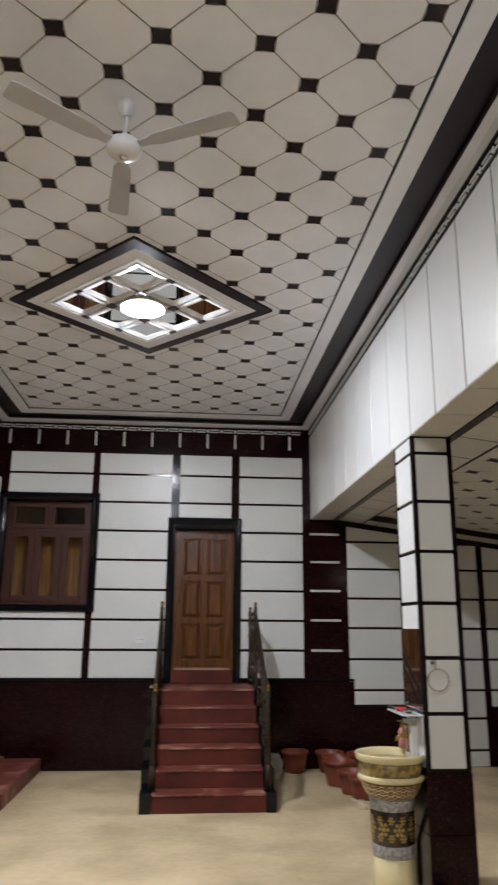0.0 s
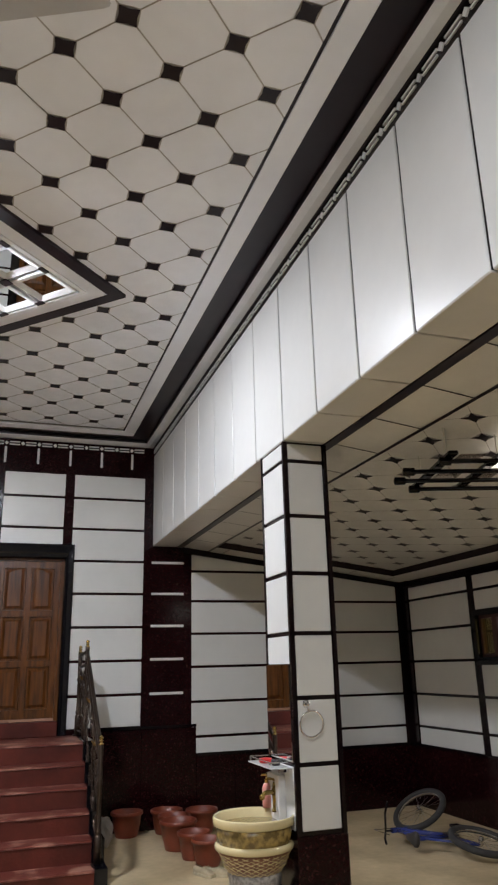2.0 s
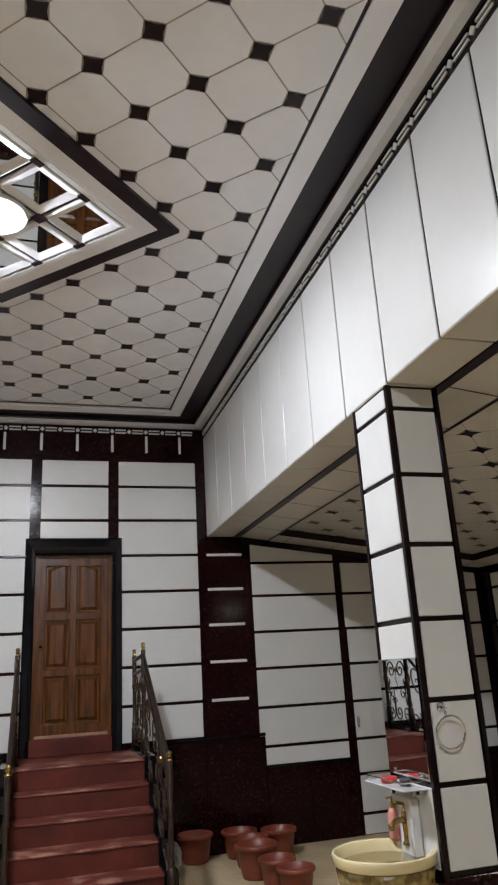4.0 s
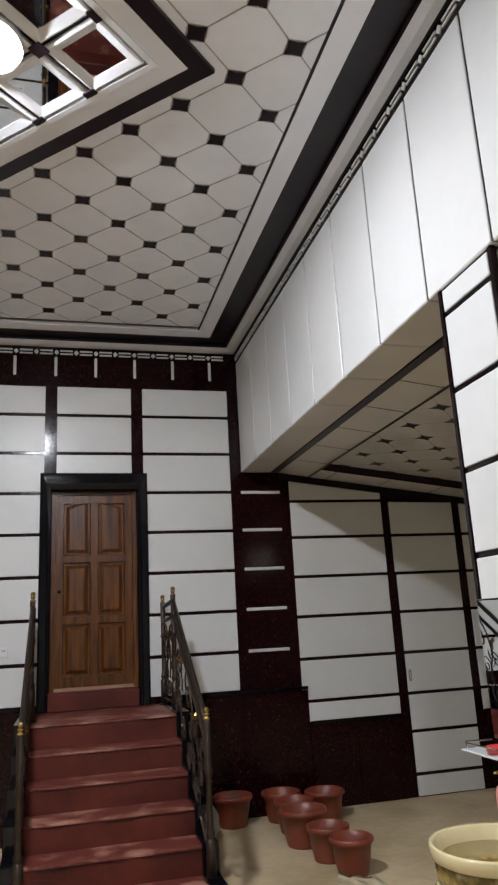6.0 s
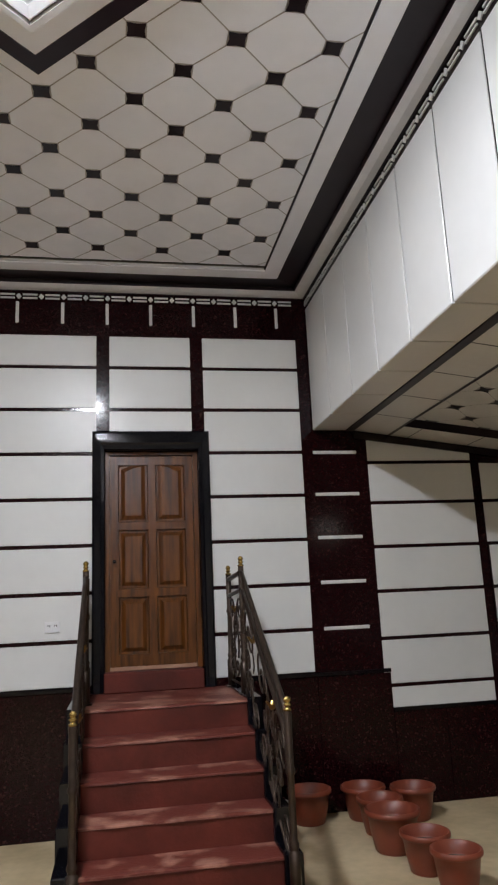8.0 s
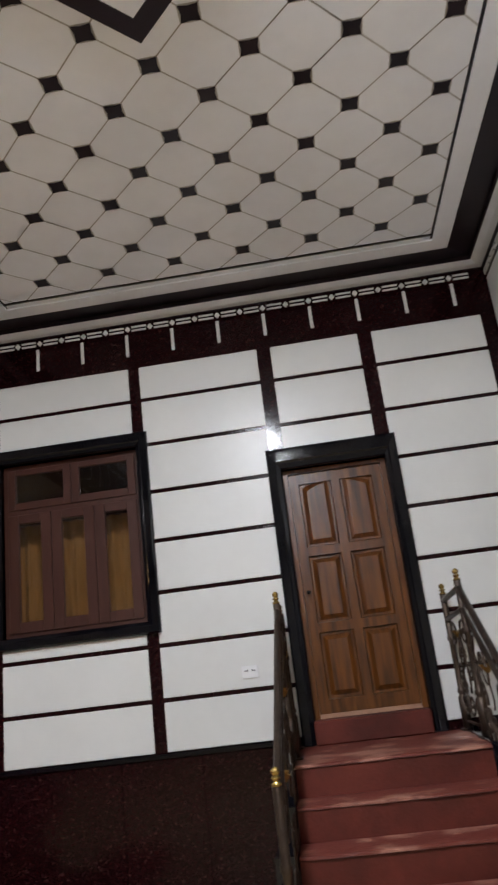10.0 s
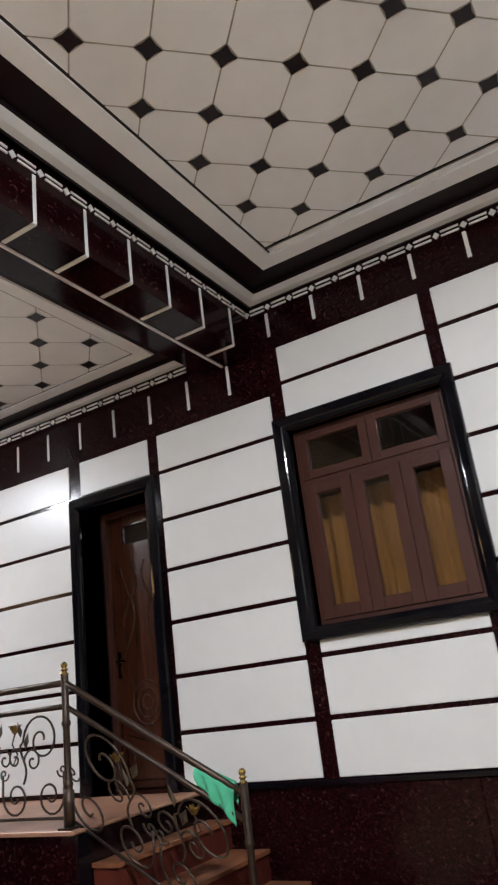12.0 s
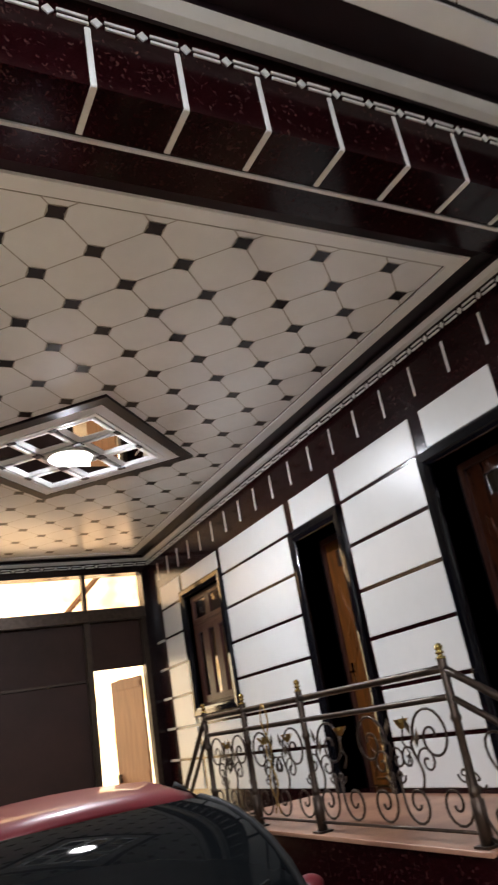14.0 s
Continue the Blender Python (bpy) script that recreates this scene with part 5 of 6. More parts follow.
def shoes():
    canvas = material("cream_canvas", (0.46, 0.38, 0.25), 0.8, vary=0.2, scale=14, bump=0.1, bump_scale=220)
    rubber = material("cream_shoe_rubber", (0.50, 0.43, 0.29), 0.55, vary=0.2, scale=20)
    lining = material("dark_shoe_lining", (0.06, 0.045, 0.035), 0.9, vary=0.2)
    # half widths and top heights from heel to toe
    form = ((-0.128, 0.018, 0.060), (-0.118, 0.032, 0.078), (-0.08, 0.036, 0.074), (-0.03, 0.036, 0.068), (0.02, 0.041, 0.075), (0.06, 0.045, 0.062), (0.095, 0.042, 0.046), (0.118, 0.030, 0.038), (0.128, 0.014, 0.034))
    for x, y, turn in ((2.015, 8.52, -62), (2.115, 8.47, -35)):
        t = thing("shoe", "worn cream canvas lace-up shoe on the floor", "shoe", (x, y, 0), turn, "pair of shoes")
        bm = bmesh.new()
        pts = [(a, w + 0.006) for a, w, _ in form] + [(a, -w - 0.006) for a, w, _ in form[::-1]]
        lo, hi = [bm.verts.new((a, b, 0.0)) for a, b in pts], [bm.verts.new((a, b, 0.024)) for a, b in pts]
        bm.faces.new(lo[::-1])
        bm.faces.new(hi)
        for k in range(len(pts)):
            bm.faces.new((lo[k], lo[(k + 1) % len(pts)], hi[(k + 1) % len(pts)], hi[k]))
        part("sole", bm, rubber, t, "thick cream rubber sole")
        bm = bmesh.new()
        rings = []
        for a, w, h in form:
            rings.append([bm.verts.new((a, w * c, 0.024 + (h - 0.024) * g)) for c, g in ((-1, 0), (-1.02, 0.5), (-0.78, 0.9), (-0.45, 1.0), (0.45, 1.0), (0.78, 0.9), (1.02, 0.5), (1, 0))])
        for q, (a, b) in enumerate(zip(rings, rings[1:])):
            for k in range(7):
                if not (k == 3 and 1 <= q <= 3):
                    bm.faces.new((a[k], a[k + 1], b[k + 1], b[k]))
        bm.faces.new(rings[0])
        bm.faces.new(rings[-1])
        part("upper", bm, canvas, t, "", True)
        bm = bmesh.new()
        box(bm, -0.112, 0.018, -0.028, 0.028, 0.0245, 0.030)
        part("insole", bm, lining, t, "dark insole")
        bm = bmesh.new()
        for k in range(4):
            a = 0.022 + 0.014 * k
            tube(bm, [(a, -0.022, 0.071 - 0.003 * k), (a + 0.006, 0.0, 0.080 - 0.004 * k), (a + 0.012, 0.022, 0.069 - 0.003 * k)], 0.0026, 5)
        tube(bm, [(0.022, 0.0, 0.078), (0.03, 0.03, 0.085), (0.05, 0.045, 0.06)], 0.002, 5)
        part("laces", bm, rubber, t)


shoes()


def plastic_bag():
    t = tagged(new("plastic_bag"), "crumpled pale plastic bag beside the stair", "bag")
    bm = bmesh.new()
    bmesh.ops.create_icosphere(bm, subdivisions=3, radius=0.13)
    for v in bm.verts:
        n = noise.noise(v.co * 14) * 0.035 + noise.noise(v.co * 30) * 0.018
        v.co += v.co.normalized() * n
        v.co.z = max(v.co.z * 1.25 + 0.14, 0.0)
    part("body", bm, material("pale_plastic_film", (0.42, 0.40, 0.38), 0.35, vary=0.15), t)
    t.location = (1.26, 10.05, 0)


plastic_bag()


def bucket():
    t = thing("blue_bucket", "small blue plastic bucket behind the pedestal", "bucket", (1.99, 5.62, 0))
    bm = bmesh.new()
    lathe(bm, ((0.055, 0), (0.075, 0.09), (0.080, 0.095), (0.080, 0.105), (0.072, 0.105), (0.055, 0.02)), (0, 0, 0), 22)
    part("body", bm, material("blue_plastic", (0.04, 0.08, 0.22), 0.4, vary=0.1), t, "", True)
    p = thing("drain_pipe", "black drain pipe beside the pedestal", "pipe", (1.865, 6.16, 0))
    bm = bmesh.new()
    tube(bm, [(0, 0, 0.0), (0, 0, 0.30), (-0.02, -0.04, 0.40), (-0.06, -0.05, 0.52), (-0.10, -0.05, 0.58)], 0.020, 10)
    part("tube", bm, BLACK, p, "", True)


bucket()


# ---- bicycle lying in the side room ----
def bicycle():
    t = thing("bicycle", "blue bicycle lying on its side on the floor", "bicycle", (4.70, 8.56, 0.0), 0)
    rubber = material("tyre_rubber", (0.035, 0.033, 0.032), 0.75, vary=0.25, scale=30)
    blue = material("blue_bike_paint", (0.03, 0.045, 0.22), 0.25, vary=0.15, coat=0.5)
    # u along the bicycle, v up its height, w its thickness; laid over with a slight lean
    m = pose(0, 0, 0.05, 0, 0, 94) @ pose(0, 0, 0, 5, 0, 0)

    def P(u, v, w):
        return m @ Vector((u, v, w))

    def wheel(u, v, lift, lean, tip):
        w0 = 0.0

        def P(a, b, c):
            # the wheel's own lean about its axle line
            return m @ (Vector((u, v, lift)) + Matrix.Rotation(radians(tip), 3, "Y") @ Matrix.Rotation(radians(lean), 3, "X") @ Vector((a - u, b - v, c)))
        bm = bmesh.new()
        tube(bm, [P(u + 0.29 * math.cos(a * math.pi / 20), v + 0.29 * math.sin(a * math.pi / 20), w0) for a in range(40)], 0.035, 8, closed=True)
        wh = part("wheel", bm, rubber, t, "black rubber tyre", True)
        bm = bmesh.new()
        tube(bm, [P(u + 0.262 * math.cos(a * math.pi / 20), v + 0.262 * math.sin(a * math.pi / 20), w0) for a in range(40)], 0.010, 6, closed=True)
        part("rim", bm, CHROME, wh, "", True)
        bm = bmesh.new()
        for k in range(24):
            a = 2 * math.pi * k / 24
            tube(bm, [P(u + 0.02 * math.cos(a + 0.5), v + 0.02 * math.sin(a + 0.5), w0 + (0.02 if k % 2 else -0.02)), P(u + 0.25 * math.cos(a), v + 0.26 * math.sin(a), w0)], 0.0018, 4)
        part("spokes", bm, CHROME, wh)
        bm = bmesh.new()
        tube(bm, [P(u, v, w0 - 0.04), P(u, v, w0 + 0.04)], 0.022, 10)
        part("hub", bm, CHROME, wh, "", True)
    wheel(-0.50, 0.0, 0.085, 0, -13)
    wheel(0.48, 0.04, 0.22, -38, -6)
    for name, pts, r in (("top_tube", ((-0.12, 0.44), (0.30, 0.46)), 0.017), ("down_tube", ((0.32, 0.40), (-0.05, 0.02)), 0.020), ("seat_tube", ((-0.05, 0.02), (-0.15, 0.52)), 0.017), ("chain_stay", ((-0.05, 0.02), (-0.50, 0.0)), 0.012), ("seat_stay", ((-0.13, 0.42), (-0.50, 0.0)), 0.011), ("head_tube", ((0.28, 0.53), (0.33, 0.38)), 0.020), ("fork", ((0.33, 0.38), (0.50, 0.06)), 0.014)):
        bm = bmesh.new()
        tube(bm, [P(u, v, 0.05) for u, v in pts], r * 1.25, 10)
        part(name, bm, blue, t, "", True)
    bm = bmesh.new()
    tube(bm, [P(0.27, 0.53, 0.05), P(0.26, 0.62, 0.05), P(0.26, 0.63, -0.02), P(0.20, 0.65, -0.06)], 0.012, 8)
    tube(bm, [P(0.26, 0.62, 0.05), P(0.26, 0.63, 0.22), P(0.18, 0.65, 0.34)], 0.012, 8)
    part("handlebar", bm, BLACK, t, "black handlebar", True)
    bm = bmesh.new()
    lathe(bm, ((0.01, -0.05), (0.07, -0.04), (0.075, 0.0), (0.05, 0.06), (0.03, 0.14), (0.01, 0.15)), (0, 0, 0), 14, axis="x")
    for v in bm.verts:
        v.co.y *= 0.45
        v.co = P(-0.17 + v.co.x, 0.55 + v.co.y, 0.05 + v.co.z)
    part("saddle", bm, material("dark_saddle", (0.05, 0.043, 0.038), 0.6, vary=0.15), t, "dark padded saddle", True)
    bm = bmesh.new()
    lathe(bm, ((0.02, 0.03), (0.085, 0.035), (0.085, 0.045), (0.02, 0.05)), (0, 0, 0), 22)
    for v in bm.verts:
        v.co = P(-0.05 + v.co.x, 0.02 + v.co.y, v.co.z + 0.03)
    tubes = (P(-0.05, 0.02, 0.10), P(0.06, -0.12, 0.10))
    tube(bm, tubes, 0.009, 6)
    part("crank", bm, BRONZE, t, "dark chain wheel and crank")
    bm = bmesh.new()
    u = P(0.06, -0.12, 0.13)
    box(bm, u.x - 0.05, u.x + 0.05, u.y - 0.035, u.y + 0.035, u.z - 0.012, u.z + 0.012)
    part("pedal", bm, BLACK, t)
    bm = bmesh.new()
    tube(bm, [P(0.22, 0.60, 0.02), P(0.30, 0.74, 0.06), P(0.36, 0.62, 0.05), P(0.40, 0.36, 0.06)], 0.004, 6)
    part("brake_cable", bm, BLACK, t)


bicycle()


# ---- porch ----
PX0, PX1, PY0, PZ = -7.20, -3.60, 9.385, 1.14


def porch():
    t = tagged(new("porch"), "raised porch with pinkish cement floor and granite front", "porch", kind="structure")
    block("porch_body", (PX0, PX1 - 0.003, PY0 + 0.02, BACK - 0.002, 0.0, PZ - 0.022), JOINT, t)
    block("porch_floor", (PX0 - 0.01, PX1, PY0 - 0.015, BACK - 0.002, PZ - 0.022, PZ), PINK, t, "pinkish cement floor slab", 0.006)
    block("floor_edge", (PX0 - 0.012, PX1 + 0.002, PY0 - 0.030, PY0 - 0.0155, PZ - 0.022, PZ + 0.004), PINK, t, "pale edge strip", 0.003)
    n = 7
    for k in range(n):
        a, b = PX0 + (PX1 - PX0) * k / n, PX0 + (PX1 - PX0) * (k + 1) / n
        block("granite_slab", (a + 0.0015, b - 0.0015, PY0 - 0.002, PY0 + 0.019, 0.0, PZ - 0.024), GRANITE, t, "", 0.002)
    block("granite_slab", (PX1 - 0.002, PX1 + 0.010, PY0, PY0 + 0.10, 0.0, PZ - 0.024), BLACK, t)


porch()


ORANGE = material("orange_brown_cement", (0.25, 0.098, 0.045), 0.45, vary=0.25, scale=3, bump=0.15, second=(0.14, 0.05, 0.024))


def porch_stair():
    t = thing("porch_stair", "orange-brown cement steps going down from the porch", "stairs", (PX1, 0, 0))
    y0 = 9.50
    for k in range(5):
        z = 0.19 * (5 - k)
        x0 = 0.0 if k == 0 else 0.20 + 0.285 * (k - 1) + 0.0
        x1 = 0.20 + 0.285 * k
        bm = bmesh.new()
        box(bm, 0.012, x1, y0 + 0.001 * k, BACK - 0.004, 0.19 * (4 - k) + 0.0005, z - 0.025, 0)
        box(bm, max(0.012, x0 - 0.02), x1 + 0.015, y0 - 0.012, BACK - 0.004, z - 0.025, z, 1)
        part("step", bm, [RED, ORANGE], t)
    block("low_step", (1.30, 1.84, 8.55, BACK - 0.020, 0.0, 0.165), REDWORN, t, "red cement bottom slab", 0.01)


porch_stair()


def porch_rail():
    t = thing("porch_railing", "bronze wrought-iron porch railing with scrolls and roses", "railing", (0, 0, 0))
    y = 9.445
    xs = (-3.71, -5.24, -6.15, -6.95)
    for x in xs:
        newel(t, x, y, PZ, 2.085)
    for k, (a, b) in enumerate(zip(xs, xs[1:])):
        rail_run(t, (a, y, PZ, 0.92), (b, y, PZ, 0.92), seed=10 + k, flip=1)
    newel(t, -2.635, 9.72, 0.38, 1.362)
    rail_run(t, (-3.71, y, PZ, 0.92), (-2.635, 9.72, 0.38, 0.95), seed=20)
    newel(t, -8.2, y, 0.0, 1.0)
    rail_run(t, (-6.95, y, PZ, 0.92), (-8.2, y, 0.05, 0.95), seed=21, scrolls=False)
    bm = bmesh.new()
    rnd = random.Random(5)
    for s in (-1, 1):
        tube(bm, [(-5.75 + s * 0.05 * math.sin(q * 0.9), y - 0.035 + 0.004 * s, PZ + 0.85 - 0.062 * q) for q in range(13)], 0.006, 6)
    part("hanging_chain", bm, ROSE, t, "pale twisted chain wound on the rail", True)


porch_rail()


def green_cloth():
    t = tagged(new("cloth"), "small mint green cloth hung over the handrail", "cloth")
    bm = bmesh.new()
    a, b = Vector((-2.90, 9.652, 1.405)), Vector((-2.68, 9.709, 1.290))
    n, m = 14, 16
    grid = []
    for j in range(m + 1):
        row = []
        s = j / m
        for i in range(n + 1):
            f = i / n
            p = a.lerp(b, f)
            side = -1 if s < 0.62 else 1
            d = abs(s - 0.62)
            hang = d * (0.27 if side < 0 else 0.22) * (0.42 + 0.85 * f)
            y = p.y + side * (0.026 + 0.012 * math.sin(i * 1.3 + j * 0.3) * min(1, d * 4)) * min(1.0, d * 10)
            row.append(bm.verts.new((p.x + 0.05 * hang * math.sin(i * 0.8), y, p.z + 0.026 * max(0, 1 - d * 12) - hang)))
        grid.append(row)
    for j in range(m):
        for i in range(n):
            bm.faces.new((grid[j][i], grid[j][i + 1], grid[j + 1][i + 1], grid[j + 1][i]))
    o = part("fabric", bm, material("mint_cloth", (0.07, 0.42, 0.24), 0.85, vary=0.12, scale=12, bump=0.1, bump_scale=200), t, "", True)
    mod = o.modifiers.new("thickness", "SOLIDIFY")
    mod.thickness = 0.003


green_cloth()


# ---- the car ----
def car():
    paint = material("dark_red_car_paint", (0.17, 0.016, 0.024), 0.4, vary=0.06, scale=3, coat=0.35)
    dark = material("dark_car_glass", (0.006, 0.007, 0.008), 0.03, vary=0.05, spec=0.10)
    trim = material("black_car_plastic", (0.012, 0.012, 0.012), 0.6, vary=0.1, spec=0.2)
    rubber = material("car_tyre", (0.03, 0.03, 0.03), 0.8, vary=0.2)
    t = thing("car", "dark red hatchback car parked beside the porch", "car", (-5.45, 7.98, 0.0))
    t.matrix_basis = pose(-5.45, 7.98, 0.0) @ Matrix.Scale(1.08, 4)
    # stations along the length (front is +x): x, sill, shoulder height, half width
    st = ((2.00, 0.30, 0.62, 0.60), (1.92, 0.24, 0.74, 0.74), (1.55, 0.22, 0.86, 0.81), (1.10, 0.22, 0.95, 0.83), (0.2, 0.22, 0.98, 0.84), (-0.8, 0.22, 1.0, 0.84), (-1.5, 0.24, 1.0, 0.82), (-1.75, 0.28, 0.96, 0.76), (-1.84, 0.34, 0.80, 0.66))
    bm = bmesh.new()
    rings = []
    for x, z0, z1, w in st:
        pts = [(0.0, z0), (w * 0.9, z0), (w, z0 + 0.12), (w, z0 + (z1 - z0) * 0.6), (w * 0.97, z1 - 0.05), (w * 0.90, z1), (w * 0.45, z1 + 0.035), (0.0, z1 + 0.045)]
        full = [(y, z) for y, z in pts] + [(-y, z) for y, z in pts[-2:0:-1]]
        rings.append([bm.verts.new((x, y, z)) for y, z in full])
    for a, b in zip(rings, rings[1:]):
        for k in range(len(a)):
            bm.faces.new((a[k], a[(k + 1) % len(a)], b[(k + 1) % len(b)], b[k]))
    bm.faces.new(rings[0])
    bm.faces.new(rings[-1])
    part("body", bm, paint, t, "", True)
    # cabin: roof stations x, z, half width
    roof = ((0.22, 1.395, 0.58), (0.0, 1.445, 0.62), (-0.5, 1.485, 0.64), (-1.0, 1.475, 0.63), (-1.45, 1.42, 0.60))
    base = ((1.22, 0.97, 0.745), (0.72, 0.99, 0.77), (-0.5, 1.0, 0.79), (-1.2, 1.0, 0.77), (-1.72, 0.98, 0.70))
    bm = bmesh.new()
    rr = []
    for x, z, w in roof:
        rr.append([bm.verts.new((x, w * f, z + 0.035 * (1 - f * f) - (0.035 if abs(f) == 1 else 0))) for f in (-1, -0.8, -0.4, 0, 0.4, 0.8, 1)])
    for a, b in zip(rr, rr[1:]):
        for k in range(6):
            bm.faces.new((a[k], a[k + 1], b[k + 1], b[k]))
    rf = part("roof", bm, paint, t, "", True)
    m = rf.modifiers.new("thickness", "SOLIDIFY")
    m.thickness = 0.03

    def pane(name, quads, mat, bow=0.0):
        bm = bmesh.new()
        n = 8
        for lo0, lo1, hi0, hi1, bulge in quads:
            g = []
            for i in range(n + 1):
                f = i / n
                a, b = Vector(lo0).lerp(Vector(lo1), f), Vector(hi0).lerp(Vector(hi1), f)
                o = Vector(bulge) * math.sin(math.pi * f)
                col = []
                for s in (0, 0.25, 0.5, 0.75, 1):
                    p = a.lerp(b, s) + o * (1 - 0.3 * s)
                    lift = 4 * s * (1 - s) * bow * (1.0 if name == "windscreen" else 1 - f if lo0[0] > 0.5 else 0.0)
                    col.append(bm.verts.new((p.x + lift * 0.2, p.y * (1 + lift * 0.7), p.z + lift)))
                g.append(col)
            for i in range(n):
                for s in range(4):
                    bm.faces.new((g[i][s], g[i + 1][s], g[i + 1][s + 1], g[i][s + 1]))
        p = part(name, bm, mat, t, "", True)
        return p
    pane("windscreen", [((0.98, -0.73, 0.985), (0.98, 0.73, 0.985), (0.235, -0.58, 1.40), (0.235, 0.58, 1.40), (0.12, 0, 0.02))], dark, 0.068)
    pane("rear_window", [((-1.70, 0.62, 1.0), (-1.70, -0.62, 1.0), (-1.46, 0.54, 1.40), (-1.46, -0.54, 1.40), (-0.06, 0, 0))], dark)
    for s in (1, -1):
        pane("side_window", [((0.90, s * 0.76, 1.0), (-0.25, s * 0.79, 1.01), (0.19, s * 0.605, 1.395), (-0.30, s * 0.635, 1.445), (0, s * 0.015, 0)),
                             ((-0.32, s * 0.79, 1.01), (-1.55, s * 0.74, 1.02), (-0.36, s * 0.635, 1.445), (-1.30, s * 0.605, 1.41), (0, s * 0.015, 0))], dark, 0.066)
        for name, a, b, r in (("front_pillar", (1.00, s * 0.745, 0.97), (0.21, s * 0.590, 1.395), 0.022), ("middle_pillar", (-0.285, s * 0.79, 1.0), (-0.33, s * 0.637, 1.45), 0.028), ("rear_pillar", (-1.66, s * 0.70, 0.99), (-1.42, s * 0.595, 1.42), 0.06)):
            bm = bmesh.new()
            bow = (Vector(a) + Vector(b)) / 2 + Vector((0.03, s * 0.08, 0.14))
            tube(bm, [Vector(a).lerp(bow, q / 6).lerp(bow.lerp(Vector(b), q / 6), q / 6) for q in range(7)], r, 8)
            part(name, bm, paint if name == "rear_pillar" else trim, t, "", True)
        bm = bmesh.new()
        bmesh.ops.create_uvsphere(bm, u_segments=16, v_segments=10, radius=1)
        for v in bm.verts:
            v.co = Vector((0.80 + v.co.x * 0.06, s * 0.875 + v.co.y * 0.075, 0.945 + v.co.z * 0.05))
        mirror = part("wing_mirror", bm, paint, t, "", True)
        bm = bmesh.new()
        tube(bm, ((0.82, s * 0.79, 0.935), (0.81, s * 0.85, 0.94)), 0.02, 8)
        part("mirror_arm", bm, trim, mirror)
        bm = bmesh.new()
        bmesh.ops.create_uvsphere(bm, u_segments=14, v_segments=8, radius=1)
        for v in bm.verts:
            v.co = Vector((1.84 + v.co.x * 0.12, s * 0.56 + v.co.y * 0.15, 0.70 + v.co.z * 0.08))
        part("headlight", bm, GLASS, t, "clear headlight", True)
        for x in (1.28, -1.22):
            bm = bmesh.new()
            lathe(bm, ((0.19, s * 0.66), (0.27, s * 0.665), (0.29, s * 0.70), (0.29, s * 0.80), (0.27, s * 0.835), (0.19, s * 0.84)), (x, 0, 0.29), 28, axis="y")
            w = part("wheel", bm, rubber, t, "black tyre", True)
            bm = bmesh.new()
            lathe(bm, ((0.19, s * 0.838), (0.17, s * 0.82), (0.05, s * 0.83), (0.02, s * 0.845)), (x, 0, 0.29), 20, axis="y")
            part("hub_cap", bm, CHROME, w, "", True)
        bm = bmesh.new()
        tube(bm, [(1.24, 0.1 * s, 1.0), (1.12, 0.35 * s, 1.03), (1.02, 0.55 * s, 1.06)], 0.008, 6)
        part("wiper", bm, trim, t)


car()


# ---- gate wall ----
def gate():
    g = tagged(new("gate"), "large dark brown sheet metal gate with an open wicket", "gate", kind="structure")
    x0, x1 = FAR - 0.16, FAR - 0.10
    post_y = 9.66
    for y in (4.26, post_y - 0.01, 10.53):
        block("gate_post", (FAR - 0.20, FAR - 0.02, y - 0.045, y + 0.045, 0.0, 3.66), BRONZE, g, "", 0.006)
    cuts = [4.306, 5.65, 6.98, 8.30, post_y - 0.0555]
    for a, b in zip(cuts, cuts[1:]):
        for z0, z1 in ((0.004, 2.783), (2.817, 3.619)):
            block("sheet_panel", (x0, x1, a + 0.0005, b - 0.0005, z0, z1), GATE, g, "", 0.006)
            if z1 < 3:
                block("stiffener", (x1, x1 + 0.025, a + 0.03, a + 0.07, z0, z1), GATE, g, "", 0.004)
    block("cross_rail", (x0 - 0.01, x1 + 0.03, 4.31, post_y - 0.06, 2.784, 2.816), BRONZE, g)
    block("sheet_panel", (x0, x1, post_y + 0.0355, 10.4845, 2.93, 3.619), GATE, g, "", 0.006)
    block("lintel", (FAR - 0.22, FAR + 0.02, 4.2, 10.56, 3.62, 3.80), BRONZE, g, "dark bronze head beam", 0.008)
    for y in (5.4, 6.8, 8.2, 9.66):
        block("mullion", (FAR - 0.18, FAR - 0.06, y - 0.03, y + 0.03, 3.80, 4.33), BRONZE, g, "", 0.005)
    for a, b in ((4.2, 5.37), (5.43, 6.77), (6.83, 8.17), (8.23, 9.63), (9.69, 10.56)):
        block("pane", (FAR - 0.125, FAR - 0.12, a, b, 3.80, 4.33), GLASS, g)
    # the wicket leaf, swung outwards
    w = tagged(new("wicket_leaf"), "orange-brown wicket door leaf standing open outwards", "door")
    tan = material("orange_wood_leaf", (0.42, 0.20, 0.09), 0.5, vary=0.2, scale=3, grain=(1, 6, 0.5))
    bm = bmesh.new()
    box(bm, 0, 0.04, -0.76, 0, 0.02, 2.80)
    part("leaf", bm, tan, w)
    for z in (0.1, 1.4, 2.65):
        bm = bmesh.new()
        box(bm, 0.04, 0.055, -0.74, -0.02, z, z + 0.09)
        part("batten", bm, tan, w)
    bm = bmesh.new()
    box(bm, 0.04, 0.09, -0.72, -0.66, 1.35, 1.47)
    part("lock_box", bm, BRONZE, w)
    w.matrix_basis = pose(FAR - 0.20, 10.47, 0, 0, 0, -70)


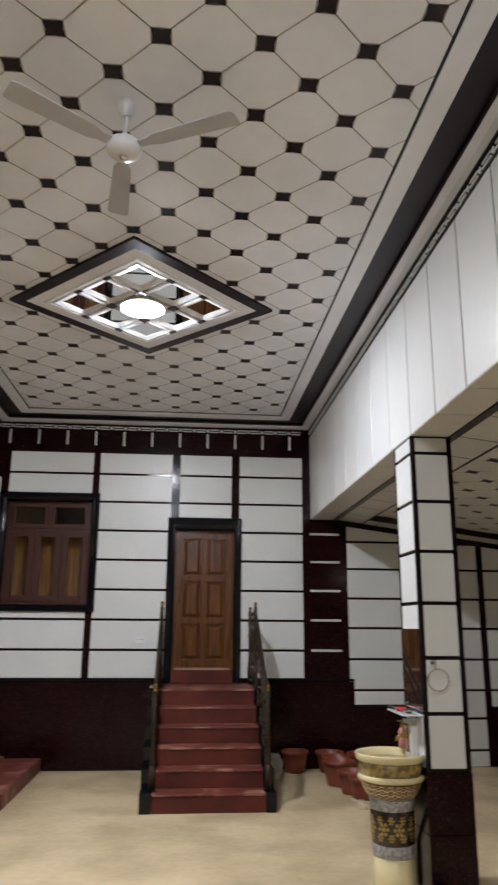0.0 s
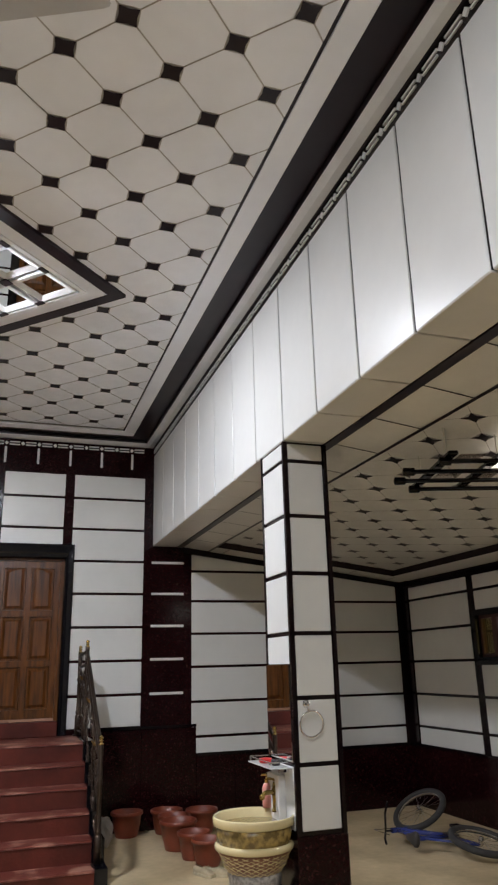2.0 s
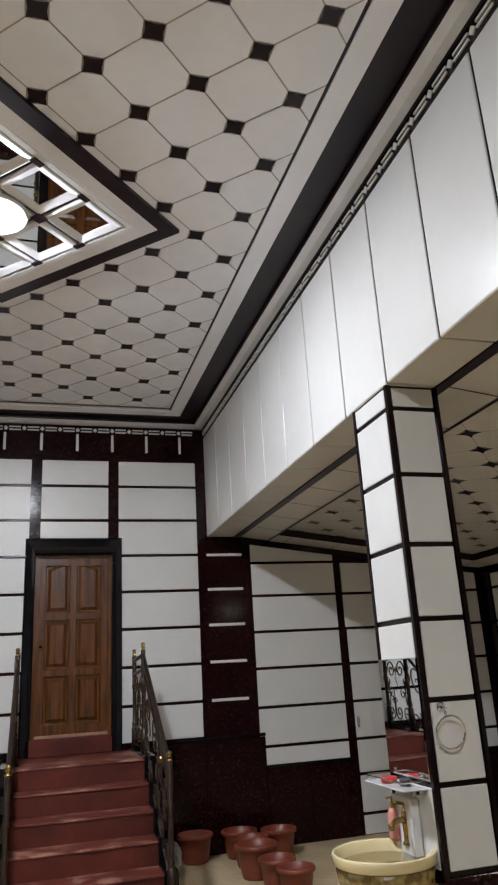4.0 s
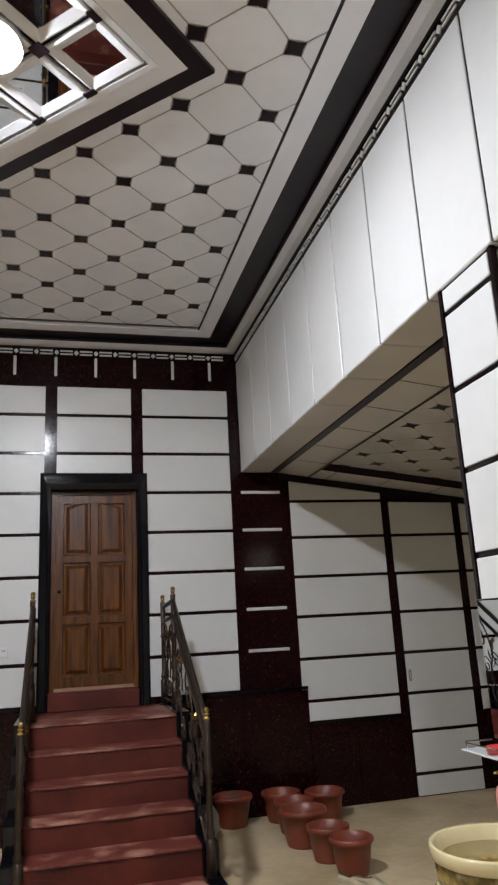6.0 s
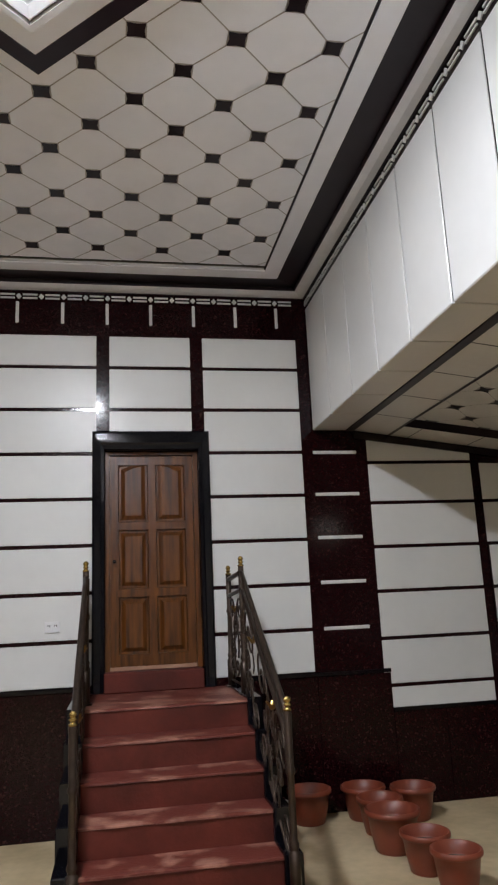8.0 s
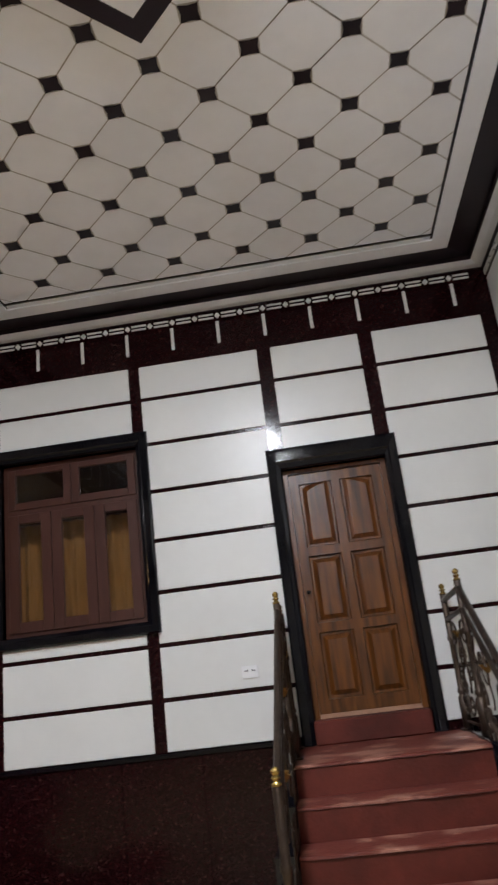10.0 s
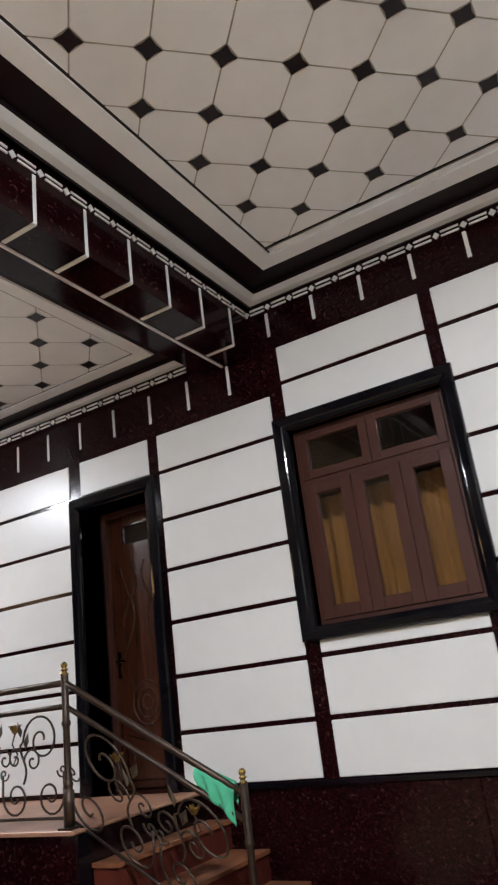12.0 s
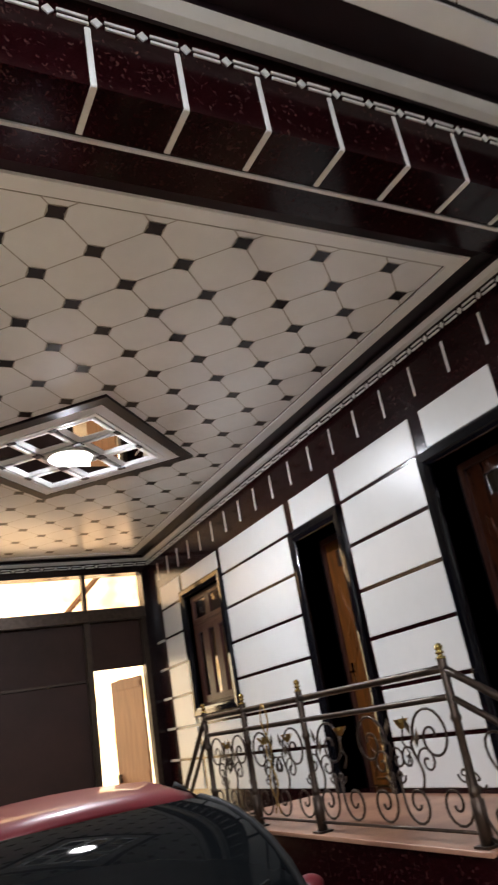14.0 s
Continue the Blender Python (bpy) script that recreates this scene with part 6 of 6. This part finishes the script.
gate()
chain("chain_trim", wall_west, 7.0, lambda a, o, h: (FAR + 0.002 + o, BACK - a, h), 4.455)

# street outside the gate: a glowing sheet stands in for its sunlit side
LANE_GLOW = glow("lane_glow", (1.0, 0.70, 0.32), 4.2)
hz = LANE_GLOW.node_tree.nodes
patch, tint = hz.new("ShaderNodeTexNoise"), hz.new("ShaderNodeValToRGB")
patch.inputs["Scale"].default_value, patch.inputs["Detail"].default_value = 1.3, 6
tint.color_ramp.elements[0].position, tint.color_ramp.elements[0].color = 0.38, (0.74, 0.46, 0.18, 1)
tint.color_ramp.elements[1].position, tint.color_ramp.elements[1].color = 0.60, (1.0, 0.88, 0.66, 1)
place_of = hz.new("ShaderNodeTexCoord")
LANE_GLOW.node_tree.links.new(place_of.outputs["Object"], patch.inputs[0])
LANE_GLOW.node_tree.links.new(patch.outputs[0], tint.inputs[0])
LANE_GLOW.node_tree.links.new(tint.outputs[0], hz["Principled BSDF"].inputs["Emission Color"])
lane_backdrop = tagged(new("backdrop"), "glowing warm backdrop standing in for the sunlit lane", "backdrop", kind="structure")
block("distance", (-18.3, -18.0, -6, 26, -0.02, 8.0), LANE_GLOW, lane_backdrop)
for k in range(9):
    block("pier", (-18.0, -17.9, -4 + 3.2 * k, -3.7 + 3.2 * k, -0.02, 3.3), ROUGHWALL, lane_backdrop)
# glowing sheet added beyond the small window, so that its panes look bright
yard = tagged(new("backdrop"), "glowing pale backdrop standing in for daylight at the small window", "backdrop", kind="structure")
block("distance", (9.0, 9.1, 0, 18, -0.02, 7.0), glow("window_backdrop_glow", (1.0, 0.99, 0.95), 1.4), yard)
shed = thing("lean_to_roof", "timber lean-to with sloping poles outside the gate", "shelter", (-13.6, 9.3, 0))
timber = material("orange_timber", (0.40, 0.22, 0.10), 0.7, vary=0.25, scale=4, grain=(1, 8, 8))
for a, b in (((0, -3.4, 4.75), (0, -1.2, 4.25)), ((0.2, 0.15, 3.75), (0.2, 1.25, 4.85)), ((0.1, -5, 4.6), (0.1, -3.2, 4.1))):
    bm = bmesh.new()
    tube(bm, [Vector(a), Vector(b)], 0.05, 8)
    part("pole", bm, timber, shed)
bm = bmesh.new()
tube(bm, [(0.1, 0.55, -0.02), (0.1, 0.6, 3.9)], 0.05, 8)
tube(bm, [(0.1, -5.2, -0.02), (0.1, -5.2, 4.7)], 0.05, 8)
part("pole", bm, timber, shed)
